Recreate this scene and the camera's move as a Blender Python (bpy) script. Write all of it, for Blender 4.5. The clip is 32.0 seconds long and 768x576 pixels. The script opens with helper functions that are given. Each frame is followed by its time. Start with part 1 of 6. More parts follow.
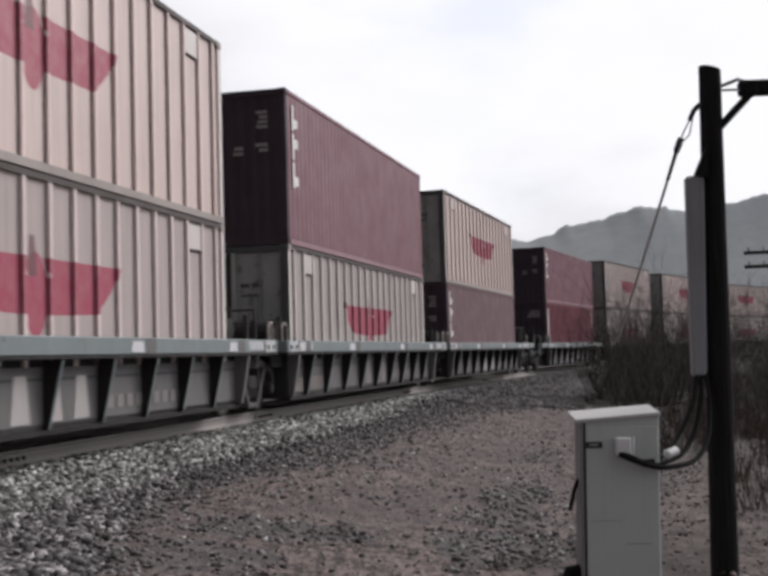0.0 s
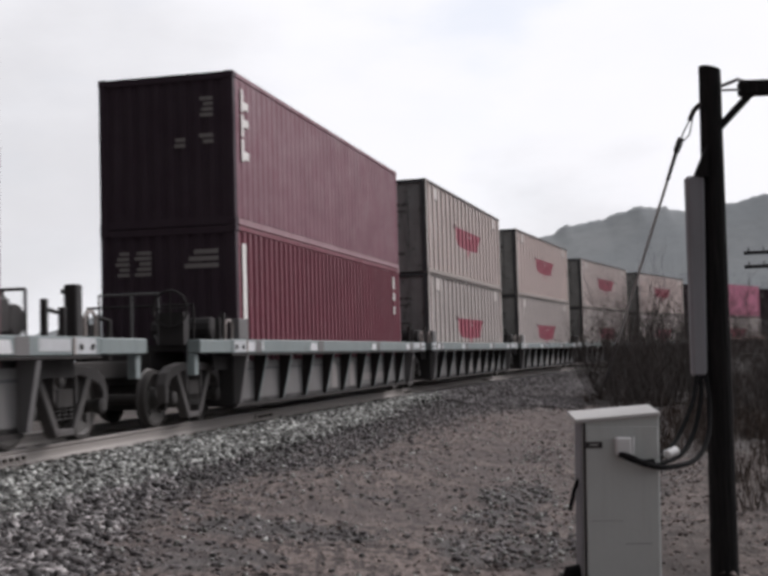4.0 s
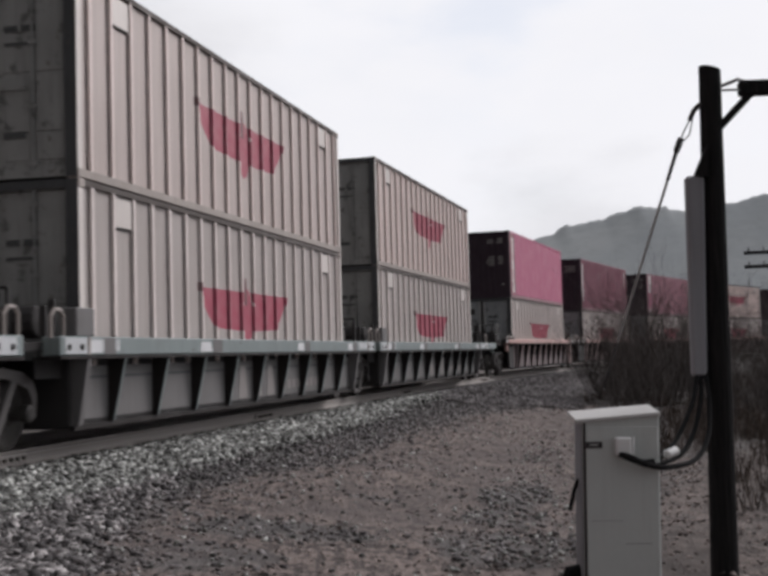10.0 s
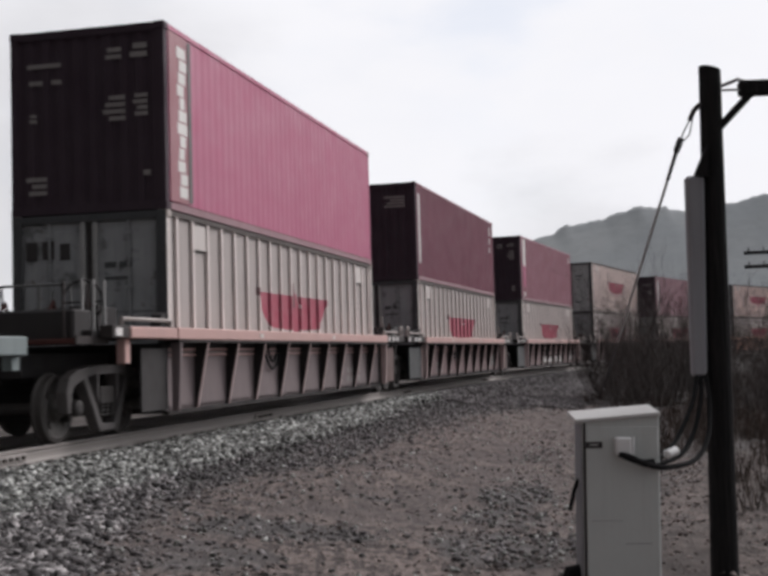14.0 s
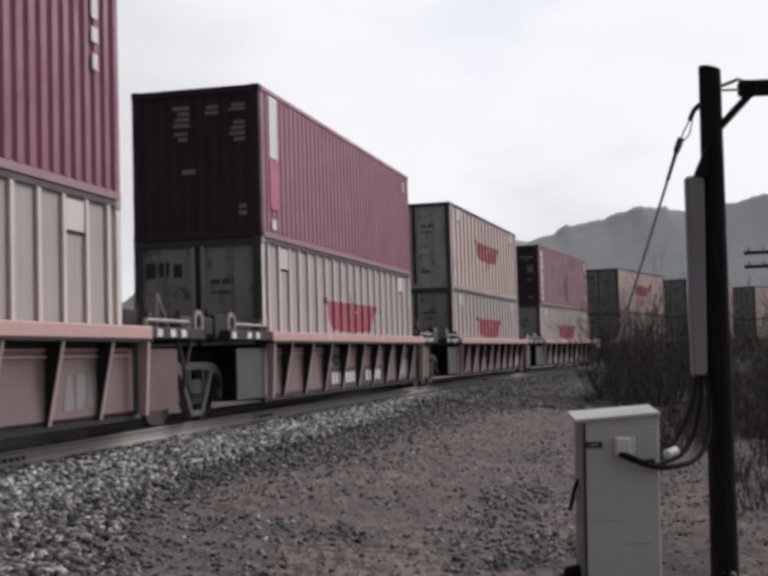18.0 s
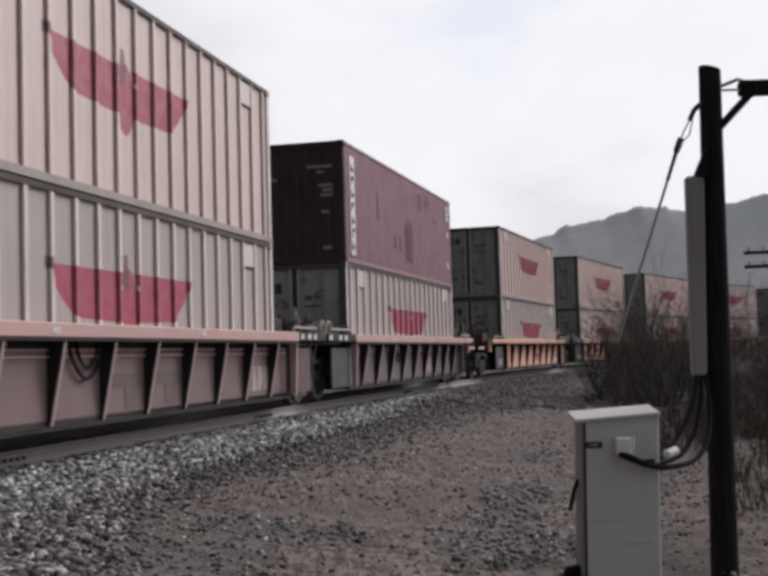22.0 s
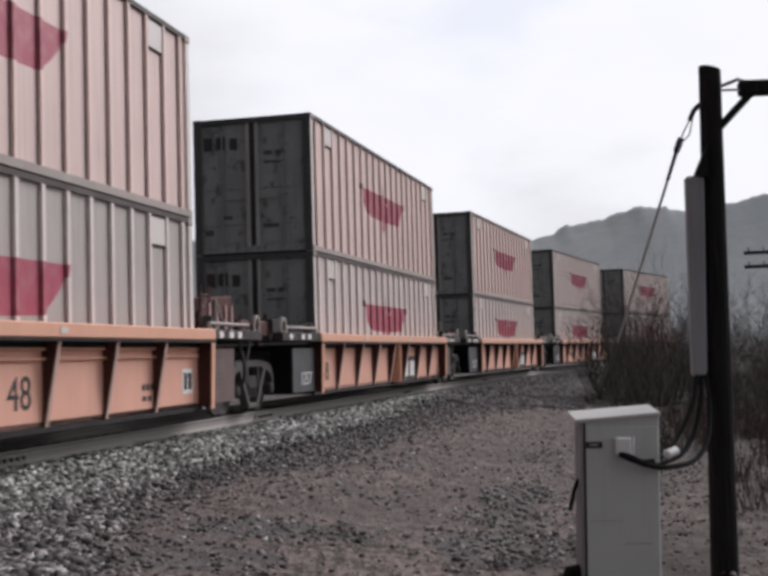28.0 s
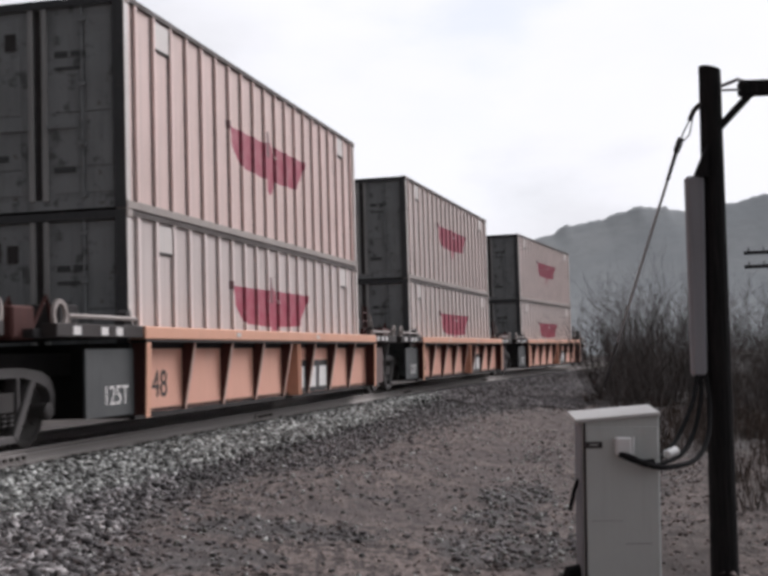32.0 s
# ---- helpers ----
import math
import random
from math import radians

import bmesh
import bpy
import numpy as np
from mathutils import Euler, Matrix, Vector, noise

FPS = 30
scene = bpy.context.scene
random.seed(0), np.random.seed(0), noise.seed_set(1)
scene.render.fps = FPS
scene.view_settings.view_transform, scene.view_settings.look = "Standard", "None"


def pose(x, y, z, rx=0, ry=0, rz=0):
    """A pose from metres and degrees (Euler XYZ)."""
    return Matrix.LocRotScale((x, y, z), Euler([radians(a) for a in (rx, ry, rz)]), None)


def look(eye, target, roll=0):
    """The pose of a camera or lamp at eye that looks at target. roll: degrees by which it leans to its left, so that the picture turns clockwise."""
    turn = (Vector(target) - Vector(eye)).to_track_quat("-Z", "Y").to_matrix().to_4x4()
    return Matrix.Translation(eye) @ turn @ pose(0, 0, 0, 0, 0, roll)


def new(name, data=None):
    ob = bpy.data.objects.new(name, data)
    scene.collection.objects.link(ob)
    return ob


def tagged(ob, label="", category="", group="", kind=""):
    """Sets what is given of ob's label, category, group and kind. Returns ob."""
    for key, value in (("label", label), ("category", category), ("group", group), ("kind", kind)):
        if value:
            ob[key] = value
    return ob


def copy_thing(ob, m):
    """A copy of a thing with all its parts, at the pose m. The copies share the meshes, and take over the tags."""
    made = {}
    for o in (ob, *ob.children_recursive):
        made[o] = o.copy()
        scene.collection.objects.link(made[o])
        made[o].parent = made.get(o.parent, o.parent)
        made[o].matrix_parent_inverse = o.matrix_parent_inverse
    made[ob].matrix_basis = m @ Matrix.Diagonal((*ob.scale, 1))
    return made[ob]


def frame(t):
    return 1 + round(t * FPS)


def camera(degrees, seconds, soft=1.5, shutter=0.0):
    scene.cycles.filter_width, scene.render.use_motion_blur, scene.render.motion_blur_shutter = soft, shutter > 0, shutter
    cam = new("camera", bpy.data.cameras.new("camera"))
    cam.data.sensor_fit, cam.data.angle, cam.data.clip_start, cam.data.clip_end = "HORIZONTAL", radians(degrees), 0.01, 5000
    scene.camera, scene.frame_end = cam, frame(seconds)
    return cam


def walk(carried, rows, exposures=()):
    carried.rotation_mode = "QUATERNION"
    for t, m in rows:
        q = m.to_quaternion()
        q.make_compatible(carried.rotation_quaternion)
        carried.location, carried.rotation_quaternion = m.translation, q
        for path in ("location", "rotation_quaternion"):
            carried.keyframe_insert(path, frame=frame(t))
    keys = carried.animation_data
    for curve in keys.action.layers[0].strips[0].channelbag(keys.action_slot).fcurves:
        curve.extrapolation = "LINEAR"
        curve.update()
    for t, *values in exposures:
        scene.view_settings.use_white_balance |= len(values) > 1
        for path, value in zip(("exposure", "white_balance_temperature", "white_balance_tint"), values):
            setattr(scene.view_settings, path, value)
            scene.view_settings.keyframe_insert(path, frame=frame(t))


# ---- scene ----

# ------------------------------------------------------------------ camera
cam = camera(35.27, 32.0, soft=3.7, shutter=0.25)
EYE = Vector((0.0, 0.0, 0.86))
aim = EYE + Vector((0.0, math.cos(0.05794), math.sin(0.05794))) * 10
view = look(EYE, aim, -2.35)
walk(cam, [(0.0, view), (32.0, view)], exposures=[(0.0, 0.03, 6430, 13.5), (6.0, -0.02, 6430, 13.5), (9.0, -0.09, 6430, 13), (14.0, -0.06, 6440, 13), (19.0, -0.05, 6440, 13), (22.0, -0.08, 6430, 13.5), (25.0, -0.04, 6380, 13.5), (29.0, -0.01, 6360, 14), (32.0, 0.03, 6340, 14)])

# ------------------------------------------------------------------ light
SUN_AZ, SUN_EL = radians(46), radians(32)       # azimuth clockwise from +Y
sun_way = Vector((math.sin(SUN_AZ) * math.cos(SUN_EL), math.cos(SUN_AZ) * math.cos(SUN_EL), math.sin(SUN_EL)))


def make_world():
    w = bpy.data.worlds.new("overcast_sky")
    scene.world = w
    w.use_nodes = True
    nt = w.node_tree
    nt.nodes.clear()
    N = nt.nodes.new
    L = nt.links.new
    out = N("ShaderNodeOutputWorld")
    sky = N("ShaderNodeTexSky")
    sky.sky_type = "NISHITA"
    sky.sun_disc = False
    sky.sun_elevation = SUN_EL
    sky.sun_rotation = SUN_AZ
    bg1 = N("ShaderNodeBackground")
    bg1.inputs[1].default_value = 0.12
    L(sky.outputs[0], bg1.inputs[0])
    tc = N("ShaderNodeTexCoord")
    # cloud sheet, brighter towards the veiled sun
    dot = N("ShaderNodeVectorMath")
    dot.operation = "DOT_PRODUCT"
    dot.inputs[1].default_value = (math.sin(radians(38)), math.cos(radians(38)), 0.08)
    L(tc.outputs["Generated"], dot.inputs[0])
    ramp = N("ShaderNodeMapRange")
    ramp.interpolation_type = "SMOOTHSTEP"
    ramp.inputs[1].default_value = -0.42
    ramp.inputs[2].default_value = 0.74
    ramp.inputs[3].default_value = 0.18
    ramp.inputs[4].default_value = 1.015
    L(dot.outputs["Value"], ramp.inputs[0])
    mp = N("ShaderNodeMapping")
    mp.inputs["Scale"].default_value = (3.2, 3.2, 7.5)
    L(tc.outputs["Generated"], mp.inputs[0])
    no = N("ShaderNodeTexNoise")
    no.inputs["Scale"].default_value = 1.6
    no.inputs["Detail"].default_value = 6
    no.inputs["Roughness"].default_value = 0.55
    L(mp.outputs[0], no.inputs["Vector"])
    cl = N("ShaderNodeMapRange")
    cl.inputs[1].default_value = 0.32
    cl.inputs[2].default_value = 0.58
    cl.inputs[3].default_value = 0.98
    cl.inputs[4].default_value = 1.0
    L(no.outputs[0], cl.inputs[0])
    mul = N("ShaderNodeMath")
    mul.operation = "MULTIPLY"
    L(ramp.outputs[0], mul.inputs[0])
    L(cl.outputs[0], mul.inputs[1])
    tint = N("ShaderNodeMix")
    tint.data_type = "RGBA"
    tint.inputs["A"].default_value = (0.93, 0.962, 0.99, 1)
    tint.inputs["B"].default_value = (0.952, 0.962, 0.978, 1)
    L(cl.outputs[0], tint.inputs["Factor"])
    # greyer banks of cloud stand over the hills
    def bank(way, lo, hi, dim, wobble):
        d = N("ShaderNodeVectorMath")
        d.operation = "DOT_PRODUCT"
        d.inputs[1].default_value = Vector(way).normalized()
        L(tc.outputs["Generated"], d.inputs[0])
        w = N("ShaderNodeMath")
        w.operation = "MULTIPLY_ADD"
        L(no.outputs[0], w.inputs[0])
        w.inputs[1].default_value = wobble
        L(d.outputs["Value"], w.inputs[2])
        lobe = N("ShaderNodeMapRange")
        lobe.interpolation_type = "SMOOTHSTEP"
        lobe.inputs[1].default_value = lo
        lobe.inputs[2].default_value = hi
        lobe.inputs[3].default_value = 0.0
        lobe.inputs[4].default_value = dim
        L(w.outputs[0], lobe.inputs[0])
        return lobe.outputs[0]

    both = N("ShaderNodeMath")
    both.operation = "ADD"
    L(bank((-0.24, 0.95, 0.16), 0.995, 1.018, 0.22, 0.03), both.inputs[0])
    L(bank((0.155, 0.98, 0.082), 1.004, 1.0125, 0.20, 0.02), both.inputs[1])
    clear = N("ShaderNodeMath")
    clear.operation = "SUBTRACT"
    clear.inputs[0].default_value = 1.0
    L(both.outputs[0], clear.inputs[1])
    mul2 = N("ShaderNodeMath")
    mul2.operation = "MULTIPLY"
    L(mul.outputs[0], mul2.inputs[0])
    L(clear.outputs[0], mul2.inputs[1])
    bg2 = N("ShaderNodeBackground")
    L(tint.outputs["Result"], bg2.inputs[0])
    L(mul2.outputs[0], bg2.inputs[1])
    # thin places in the cloud let some blue through
    no2 = N("ShaderNodeTexNoise")
    no2.inputs["Scale"].default_value = 2.3
    no2.inputs["Detail"].default_value = 4
    L(mp.outputs[0], no2.inputs["Vector"])
    cov = N("ShaderNodeMapRange")
    cov.inputs[1].default_value = 0.36
    cov.inputs[2].default_value = 0.50
    cov.inputs[3].default_value = 0.95
    cov.inputs[4].default_value = 1.0
    L(no2.outputs[0], cov.inputs[0])
    thin = N("ShaderNodeMath")
    thin.operation = "SUBTRACT"
    L(cov.outputs[0], thin.inputs[0])
    L(bank((0.085, 0.96, 0.285), 1.022, 1.034, 0.20, 0.05), thin.inputs[1])
    mix = N("ShaderNodeMixShader")
    L(thin.outputs[0], mix.inputs[0])
    L(bg1.outputs[0], mix.inputs[1])
    L(bg2.outputs[0], mix.inputs[2])
    L(mix.outputs[0], out.inputs[0])


make_world()
sun_data = bpy.data.lights.new("sun", "SUN")
sun_data.energy = 2.2
sun_data.angle = radians(32)
sun_data.color = (1.0, 0.95, 0.93)
sun = new("sun", sun_data)
sun.matrix_world = look(sun_way * 60, (0, 0, 0))


# ------------------------------------------------------------------ materials
class Mat:
    """A small wrapper that keeps node code short."""

    def __init__(self, name, rough=0.7, metal=0.0):
        self.m = bpy.data.materials.new(name)
        self.m.use_nodes = True
        self.nt = self.m.node_tree
        self.b = self.nt.nodes["Principled BSDF"]
        self.b.inputs["Roughness"].default_value = rough
        self.b.inputs["Metallic"].default_value = metal
        self.b.inputs["Specular IOR Level"].default_value = 0.35
        self.tc = self.n("ShaderNodeTexCoord")

    def n(self, kind):
        return self.nt.nodes.new(kind)

    def l(self, a, b):
        self.nt.links.new(a, b)

    def noise(self, scale, detail=4, rough=0.55, stretch=None, coord="Object"):
        no = self.n("ShaderNodeTexNoise")
        no.inputs["Scale"].default_value = scale
        no.inputs["Detail"].default_value = detail
        no.inputs["Roughness"].default_value = rough
        src = self.tc.outputs[coord]
        if stretch:
            mp = self.n("ShaderNodeMapping")
            mp.inputs["Scale"].default_value = stretch
            self.l(src, mp.inputs[0])
            src = mp.outputs[0]
        self.l(src, no.inputs["Vector"])
        return no.outputs[0]

    def rng(self, src, a, b, c, d):
        r = self.n("ShaderNodeMapRange")
        for k, v in zip((1, 2, 3, 4), (a, b, c, d)):
            r.inputs[k].default_value = v
        self.l(src, r.inputs[0])
        return r.outputs[0]

    def math(self, op, a, b=None, c=None):
        mth = self.n("ShaderNodeMath")
        mth.operation = op
        for k, v in enumerate((a, b, c)):
            if v is None:
                continue
            if isinstance(v, (int, float)):
                mth.inputs[k].default_value = v
            else:
                self.l(v, mth.inputs[k])
        return mth.outputs[0]

    def mix(self, fac, a, b):
        mx = self.n("ShaderNodeMix")
        mx.data_type = "RGBA"
        for key, v in (("Factor", fac), ("A", a), ("B", b)):
            if isinstance(v, tuple):
                mx.inputs[key].default_value = (*v[:3], 1)
            elif isinstance(v, (int, float)):
                mx.inputs[key].default_value = v
            else:
                self.l(v, mx.inputs[key])
        return mx.outputs["Result"]

    def color(self, src):
        if isinstance(src, tuple):
            self.b.inputs["Base Color"].default_value = (*src[:3], 1)
        else:
            self.l(src, self.b.inputs["Base Color"])
        return self

    def bump(self, height, strength=0.3, dist=0.02):
        bp = self.n("ShaderNodeBump")
        bp.inputs["Strength"].default_value = strength
        bp.inputs["Distance"].default_value = dist
        self.l(height, bp.inputs["Height"])
        self.l(bp.outputs[0], self.b.inputs["Normal"])
        return self


def paint(name, base, dirt, rough=0.6, streak=0.35, scale=1.0, rust=None):
    """Weathered paint: soft blotches, vertical streaks and fine grain."""
    k = Mat(name, rough)
    blot = k.rng(k.noise(0.9 * scale, 5), 0.42, 0.72, 0.0, 0.55)
    run = k.rng(k.noise(3.0 * scale, 5, 0.6, (5.0, 5.0, 0.25)), 0.5, 0.8, 0.0, streak)
    c = k.mix(blot, base, tuple(0.6 * a + 0.4 * b for a, b in zip(base, dirt)))
    c = k.mix(run, c, dirt)
    if rust:
        c = k.mix(k.rng(k.noise(6.0, 6, 0.65), 0.62, 0.70, 0.0, 0.8), c, rust)
    k.color(c).bump(k.noise(30, 3), 0.12, 0.01)
    k.l(k.rng(k.noise(2.0, 3), 0.3, 0.7, rough - 0.1, rough + 0.15), k.b.inputs["Roughness"])
    return k.m


def eagle_paint(name, base, dirt, mark, drop=0.0):
    """Cream container paint with a broad-winged red mark in the middle of the side."""
    k = Mat(name, 0.55)
    blot = k.rng(k.noise(0.8, 5), 0.42, 0.72, 0.0, 0.5)
    run = k.rng(k.noise(2.6, 5, 0.65, (6.0, 6.0, 0.16)), 0.48, 0.72, 0.0, 0.42)
    c = k.mix(blot, base, tuple(0.65 * a + 0.35 * b for a, b in zip(base, dirt)))
    c = k.mix(run, c, dirt)
    sep = k.n("ShaderNodeSeparateXYZ")
    k.l(k.tc.outputs["Object"], sep.inputs[0])
    ax = k.math("ABSOLUTE", sep.outputs[0])
    z = k.math("ADD", sep.outputs[2], drop)
    x = sep.outputs[0]
    # wings: straight upper edge, the lower outer corners rounded off
    fall = k.math("MULTIPLY", k.math("SUBTRACT", 1.82, z), 1 / 0.62)
    half = k.math("SUBTRACT", 2.14, k.math("MULTIPLY", k.math("POWER", k.math("MAXIMUM", fall, 0.0), 1.7), 0.66))
    wing = k.math("LESS_THAN", ax, half)
    low = k.math("ADD", 1.19, k.math("MULTIPLY", k.math("SUBTRACT", ax, 0.9), 0.03))
    wing = k.math("MULTIPLY", wing, k.math("GREATER_THAN", z, low))
    wing = k.math("MULTIPLY", wing, k.math("LESS_THAN", z, 1.82))
    # spindle body with a bare line round it, and a narrow head
    u = k.math("MULTIPLY", k.math("SUBTRACT", z, 1.40), 1 / 0.48)
    girth = k.math("MULTIPLY", k.math("SQRT", k.math("MAXIMUM", k.math("SUBTRACT", 1.0, k.math("MULTIPLY", u, u)), 0.0)), 0.27)
    body = k.math("MULTIPLY", k.math("LESS_THAN", ax, girth), k.math("GREATER_THAN", girth, 0.01))
    rim = k.math("MULTIPLY", k.math("LESS_THAN", ax, k.math("ADD", girth, 0.042)), k.math("GREATER_THAN", z, 1.60))
    head = k.math("LESS_THAN", k.math("ABSOLUTE", k.math("ADD", x, 0.07)), k.rng(z, 1.80, 2.06, 0.10, 0.055))
    head = k.math("MULTIPLY", head, k.math("MULTIPLY", k.math("GREATER_THAN", z, 1.60), k.math("LESS_THAN", z, 2.06)))
    tip = k.math("MULTIPLY", k.math("LESS_THAN", k.math("ABSOLUTE", k.math("ADD", x, 2.16)), 0.07), k.math("LESS_THAN", k.math("ABSOLUTE", k.math("SUBTRACT", z, 1.82)), 0.07))
    m = k.math("MULTIPLY", wing, k.math("SUBTRACT", 1.0, rim))
    m = k.math("MAXIMUM", m, body)
    m = k.math("MULTIPLY", m, k.rng(k.noise(5, 4), 0.25, 0.6, 0.82, 1.0))
    dark = k.math("MULTIPLY", k.math("MAXIMUM", head, tip), 0.85)
    c = k.mix(m, c, mark)
    c = k.mix(dark, c, (0.16, 0.075, 0.08))
    k.color(c).bump(k.noise(25, 3), 0.12, 0.01)
    return k.m


CREAM = (0.575, 0.51, 0.49)
RED = (0.40, 0.066, 0.112)


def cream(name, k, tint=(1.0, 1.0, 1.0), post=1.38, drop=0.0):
    """Container paint in one finish: side sheets and outside posts."""
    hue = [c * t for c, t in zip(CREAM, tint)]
    # post colour is lifted so the paint carries their bright highlights
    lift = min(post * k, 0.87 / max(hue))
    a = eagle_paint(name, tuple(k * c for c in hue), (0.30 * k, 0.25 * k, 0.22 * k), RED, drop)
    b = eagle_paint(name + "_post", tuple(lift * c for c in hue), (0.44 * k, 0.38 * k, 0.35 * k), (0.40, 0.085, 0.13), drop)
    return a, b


# the _low finishes are greyer and darker, for the boxes in the wells
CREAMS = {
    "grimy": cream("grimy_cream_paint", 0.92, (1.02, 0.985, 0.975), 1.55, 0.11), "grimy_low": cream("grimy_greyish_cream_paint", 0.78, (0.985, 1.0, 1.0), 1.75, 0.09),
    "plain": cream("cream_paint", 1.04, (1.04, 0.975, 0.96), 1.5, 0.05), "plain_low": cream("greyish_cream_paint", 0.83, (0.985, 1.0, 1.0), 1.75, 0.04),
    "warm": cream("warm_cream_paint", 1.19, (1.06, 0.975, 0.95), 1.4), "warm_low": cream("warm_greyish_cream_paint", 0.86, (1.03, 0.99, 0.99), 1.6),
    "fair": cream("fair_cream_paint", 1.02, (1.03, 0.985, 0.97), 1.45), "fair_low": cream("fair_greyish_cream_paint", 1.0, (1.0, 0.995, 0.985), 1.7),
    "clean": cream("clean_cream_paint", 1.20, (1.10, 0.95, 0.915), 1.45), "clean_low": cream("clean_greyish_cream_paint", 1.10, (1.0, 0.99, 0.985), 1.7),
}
M_CREAM_RAIL = paint("cream_rail_paint", (0.40, 0.355, 0.33), (0.12, 0.10, 0.09), 0.6)
# top rails darkened to paint in the shadow line along the box edges
M_TOP_RAIL = paint("shaded_top_rail_paint", (0.085, 0.07, 0.065), (0.045, 0.04, 0.036), 0.7)
M_CREAM_POST = paint("cream_post_paint", (0.72, 0.67, 0.64), (0.36, 0.31, 0.28), 0.45)
def door_paint(name, base):
    """Old door paint: grime runs, rubbed dark patches and scattered rust."""
    k = Mat(name, 0.7)
    dirt = tuple(0.42 * c for c in base)
    c = k.mix(k.rng(k.noise(1.3, 5, 0.6), 0.40, 0.70, 0, 0.7), base, tuple(0.72 * a for a in base))
    c = k.mix(k.rng(k.noise(2.4, 5, 0.6, (3.0, 3.0, 0.3)), 0.48, 0.72, 0, 0.55), c, dirt)
    c = k.mix(k.rng(k.noise(3.1, 6, 0.62), 0.57, 0.64, 0, 0.75), c, tuple(0.3 * a for a in base))
    c = k.mix(k.rng(k.noise(7.0, 5, 0.6), 0.64, 0.70, 0, 0.6), c, (0.10, 0.07, 0.055))
    k.color(c).bump(k.noise(28, 3), 0.12, 0.01)
    return k.m


M_DOOR_DULL = door_paint("dull_grey_door_paint", (0.30, 0.305, 0.30))
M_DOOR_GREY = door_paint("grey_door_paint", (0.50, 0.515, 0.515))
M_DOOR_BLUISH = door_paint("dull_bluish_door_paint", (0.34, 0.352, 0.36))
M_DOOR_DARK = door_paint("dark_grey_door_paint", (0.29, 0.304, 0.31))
M_POST_FACE = paint("shaded_corner_paint", (0.075, 0.078, 0.082), (0.03, 0.03, 0.03), 0.7, 0.6, 2.0, rust=(0.14, 0.12, 0.11))
M_ROD = paint("lock_rod_steel", (0.40, 0.40, 0.395), (0.10, 0.09, 0.08), 0.5)
M_MAROON = paint("maroon_paint", (0.238, 0.112, 0.138), (0.12, 0.064, 0.078), 0.6, 0.35)
M_DULL_MAROON = paint("dull_maroon_paint", (0.148, 0.078, 0.089), (0.095, 0.054, 0.062), 0.65, 0.5)
M_CRIMSON = paint("crimson_paint", (0.50, 0.135, 0.235), (0.40, 0.11, 0.19), 0.55, 0.2)
M_ROSE = paint("rose_red_paint", (0.36, 0.155, 0.20), (0.2, 0.09, 0.10), 0.55, 0.3)
M_OXBLOOD = paint("oxblood_paint", (0.215, 0.052, 0.078), (0.10, 0.035, 0.045), 0.55, 0.3)
M_RIBBED_RED = paint("faded_ribbed_red_paint", (0.31, 0.122, 0.165), (0.15, 0.055, 0.07), 0.55, 0.3)
M_ROSE_RAIL = paint("pale_rose_rail_paint", (0.36, 0.22, 0.245), (0.20, 0.12, 0.135), 0.6, 0.4)
M_WINE = paint("wine_red_paint", (0.205, 0.078, 0.108), (0.11, 0.04, 0.055), 0.55, 0.35)
# darkened end paint: the shade on the leading ends is in the colour
M_SHADED_END = paint("shaded_end_paint", (0.052, 0.034, 0.046), (0.032, 0.02, 0.03), 0.75, 0.5)
# near-black trim; also stands in for shade on webs, lips, sills and strips
M_TRIM_SHADE = paint("dark_trim_and_shade_steel", (0.020, 0.017, 0.017), (0.034, 0.027, 0.025), 0.8)
M_FADED = paint("faded_lettering_paint", (0.27, 0.25, 0.245), (0.18, 0.16, 0.15), 0.7)
M_LETTER_PALE = paint("pale_lettering_paint", (0.50, 0.47, 0.46), (0.30, 0.27, 0.26), 0.6)
M_LETTER_PINK = paint("faded_pinkish_lettering", (0.50, 0.40, 0.395), (0.26, 0.20, 0.195), 0.6)
M_SIGN_PINK = paint("faded_pink_paint", (0.40, 0.19, 0.215), (0.28, 0.13, 0.15), 0.6, 0.3)
M_GREYPATCH = paint("painted_over_patch", (0.165, 0.125, 0.122), (0.11, 0.085, 0.082), 0.7)
M_WHITE = paint("white_lettering", (0.84, 0.82, 0.80), (0.4, 0.36, 0.34), 0.6)
M_BLACK_MARK = paint("black_lettering", (0.05, 0.045, 0.045), (0.03, 0.03, 0.03), 0.7)
M_BLUEGREY = paint("blue_grey_car_paint", (0.230, 0.274, 0.276), (0.12, 0.12, 0.118), 0.65, 0.45, rust=(0.10, 0.075, 0.06))
M_PANELGREY = paint("grey_panel_paint", (0.165, 0.160, 0.161), (0.10, 0.096, 0.093), 0.7, 0.4)
M_WORN = paint("scuffed_pale_paint", (0.56, 0.58, 0.60), (0.20, 0.20, 0.20), 0.65, 0.5, 3.0)
M_STENCIL = paint("whitewash_paint", (0.70, 0.71, 0.73), (0.40, 0.40, 0.41), 0.65, 0.4, 3.0)
M_ORANGE = paint("orange_car_paint", (0.79, 0.43, 0.325), (0.48, 0.25, 0.18), 0.6, 0.35)
M_ORANGE_LITE = paint("orange_chord_paint", (0.78, 0.42, 0.29), (0.48, 0.26, 0.185), 0.6, 0.3)
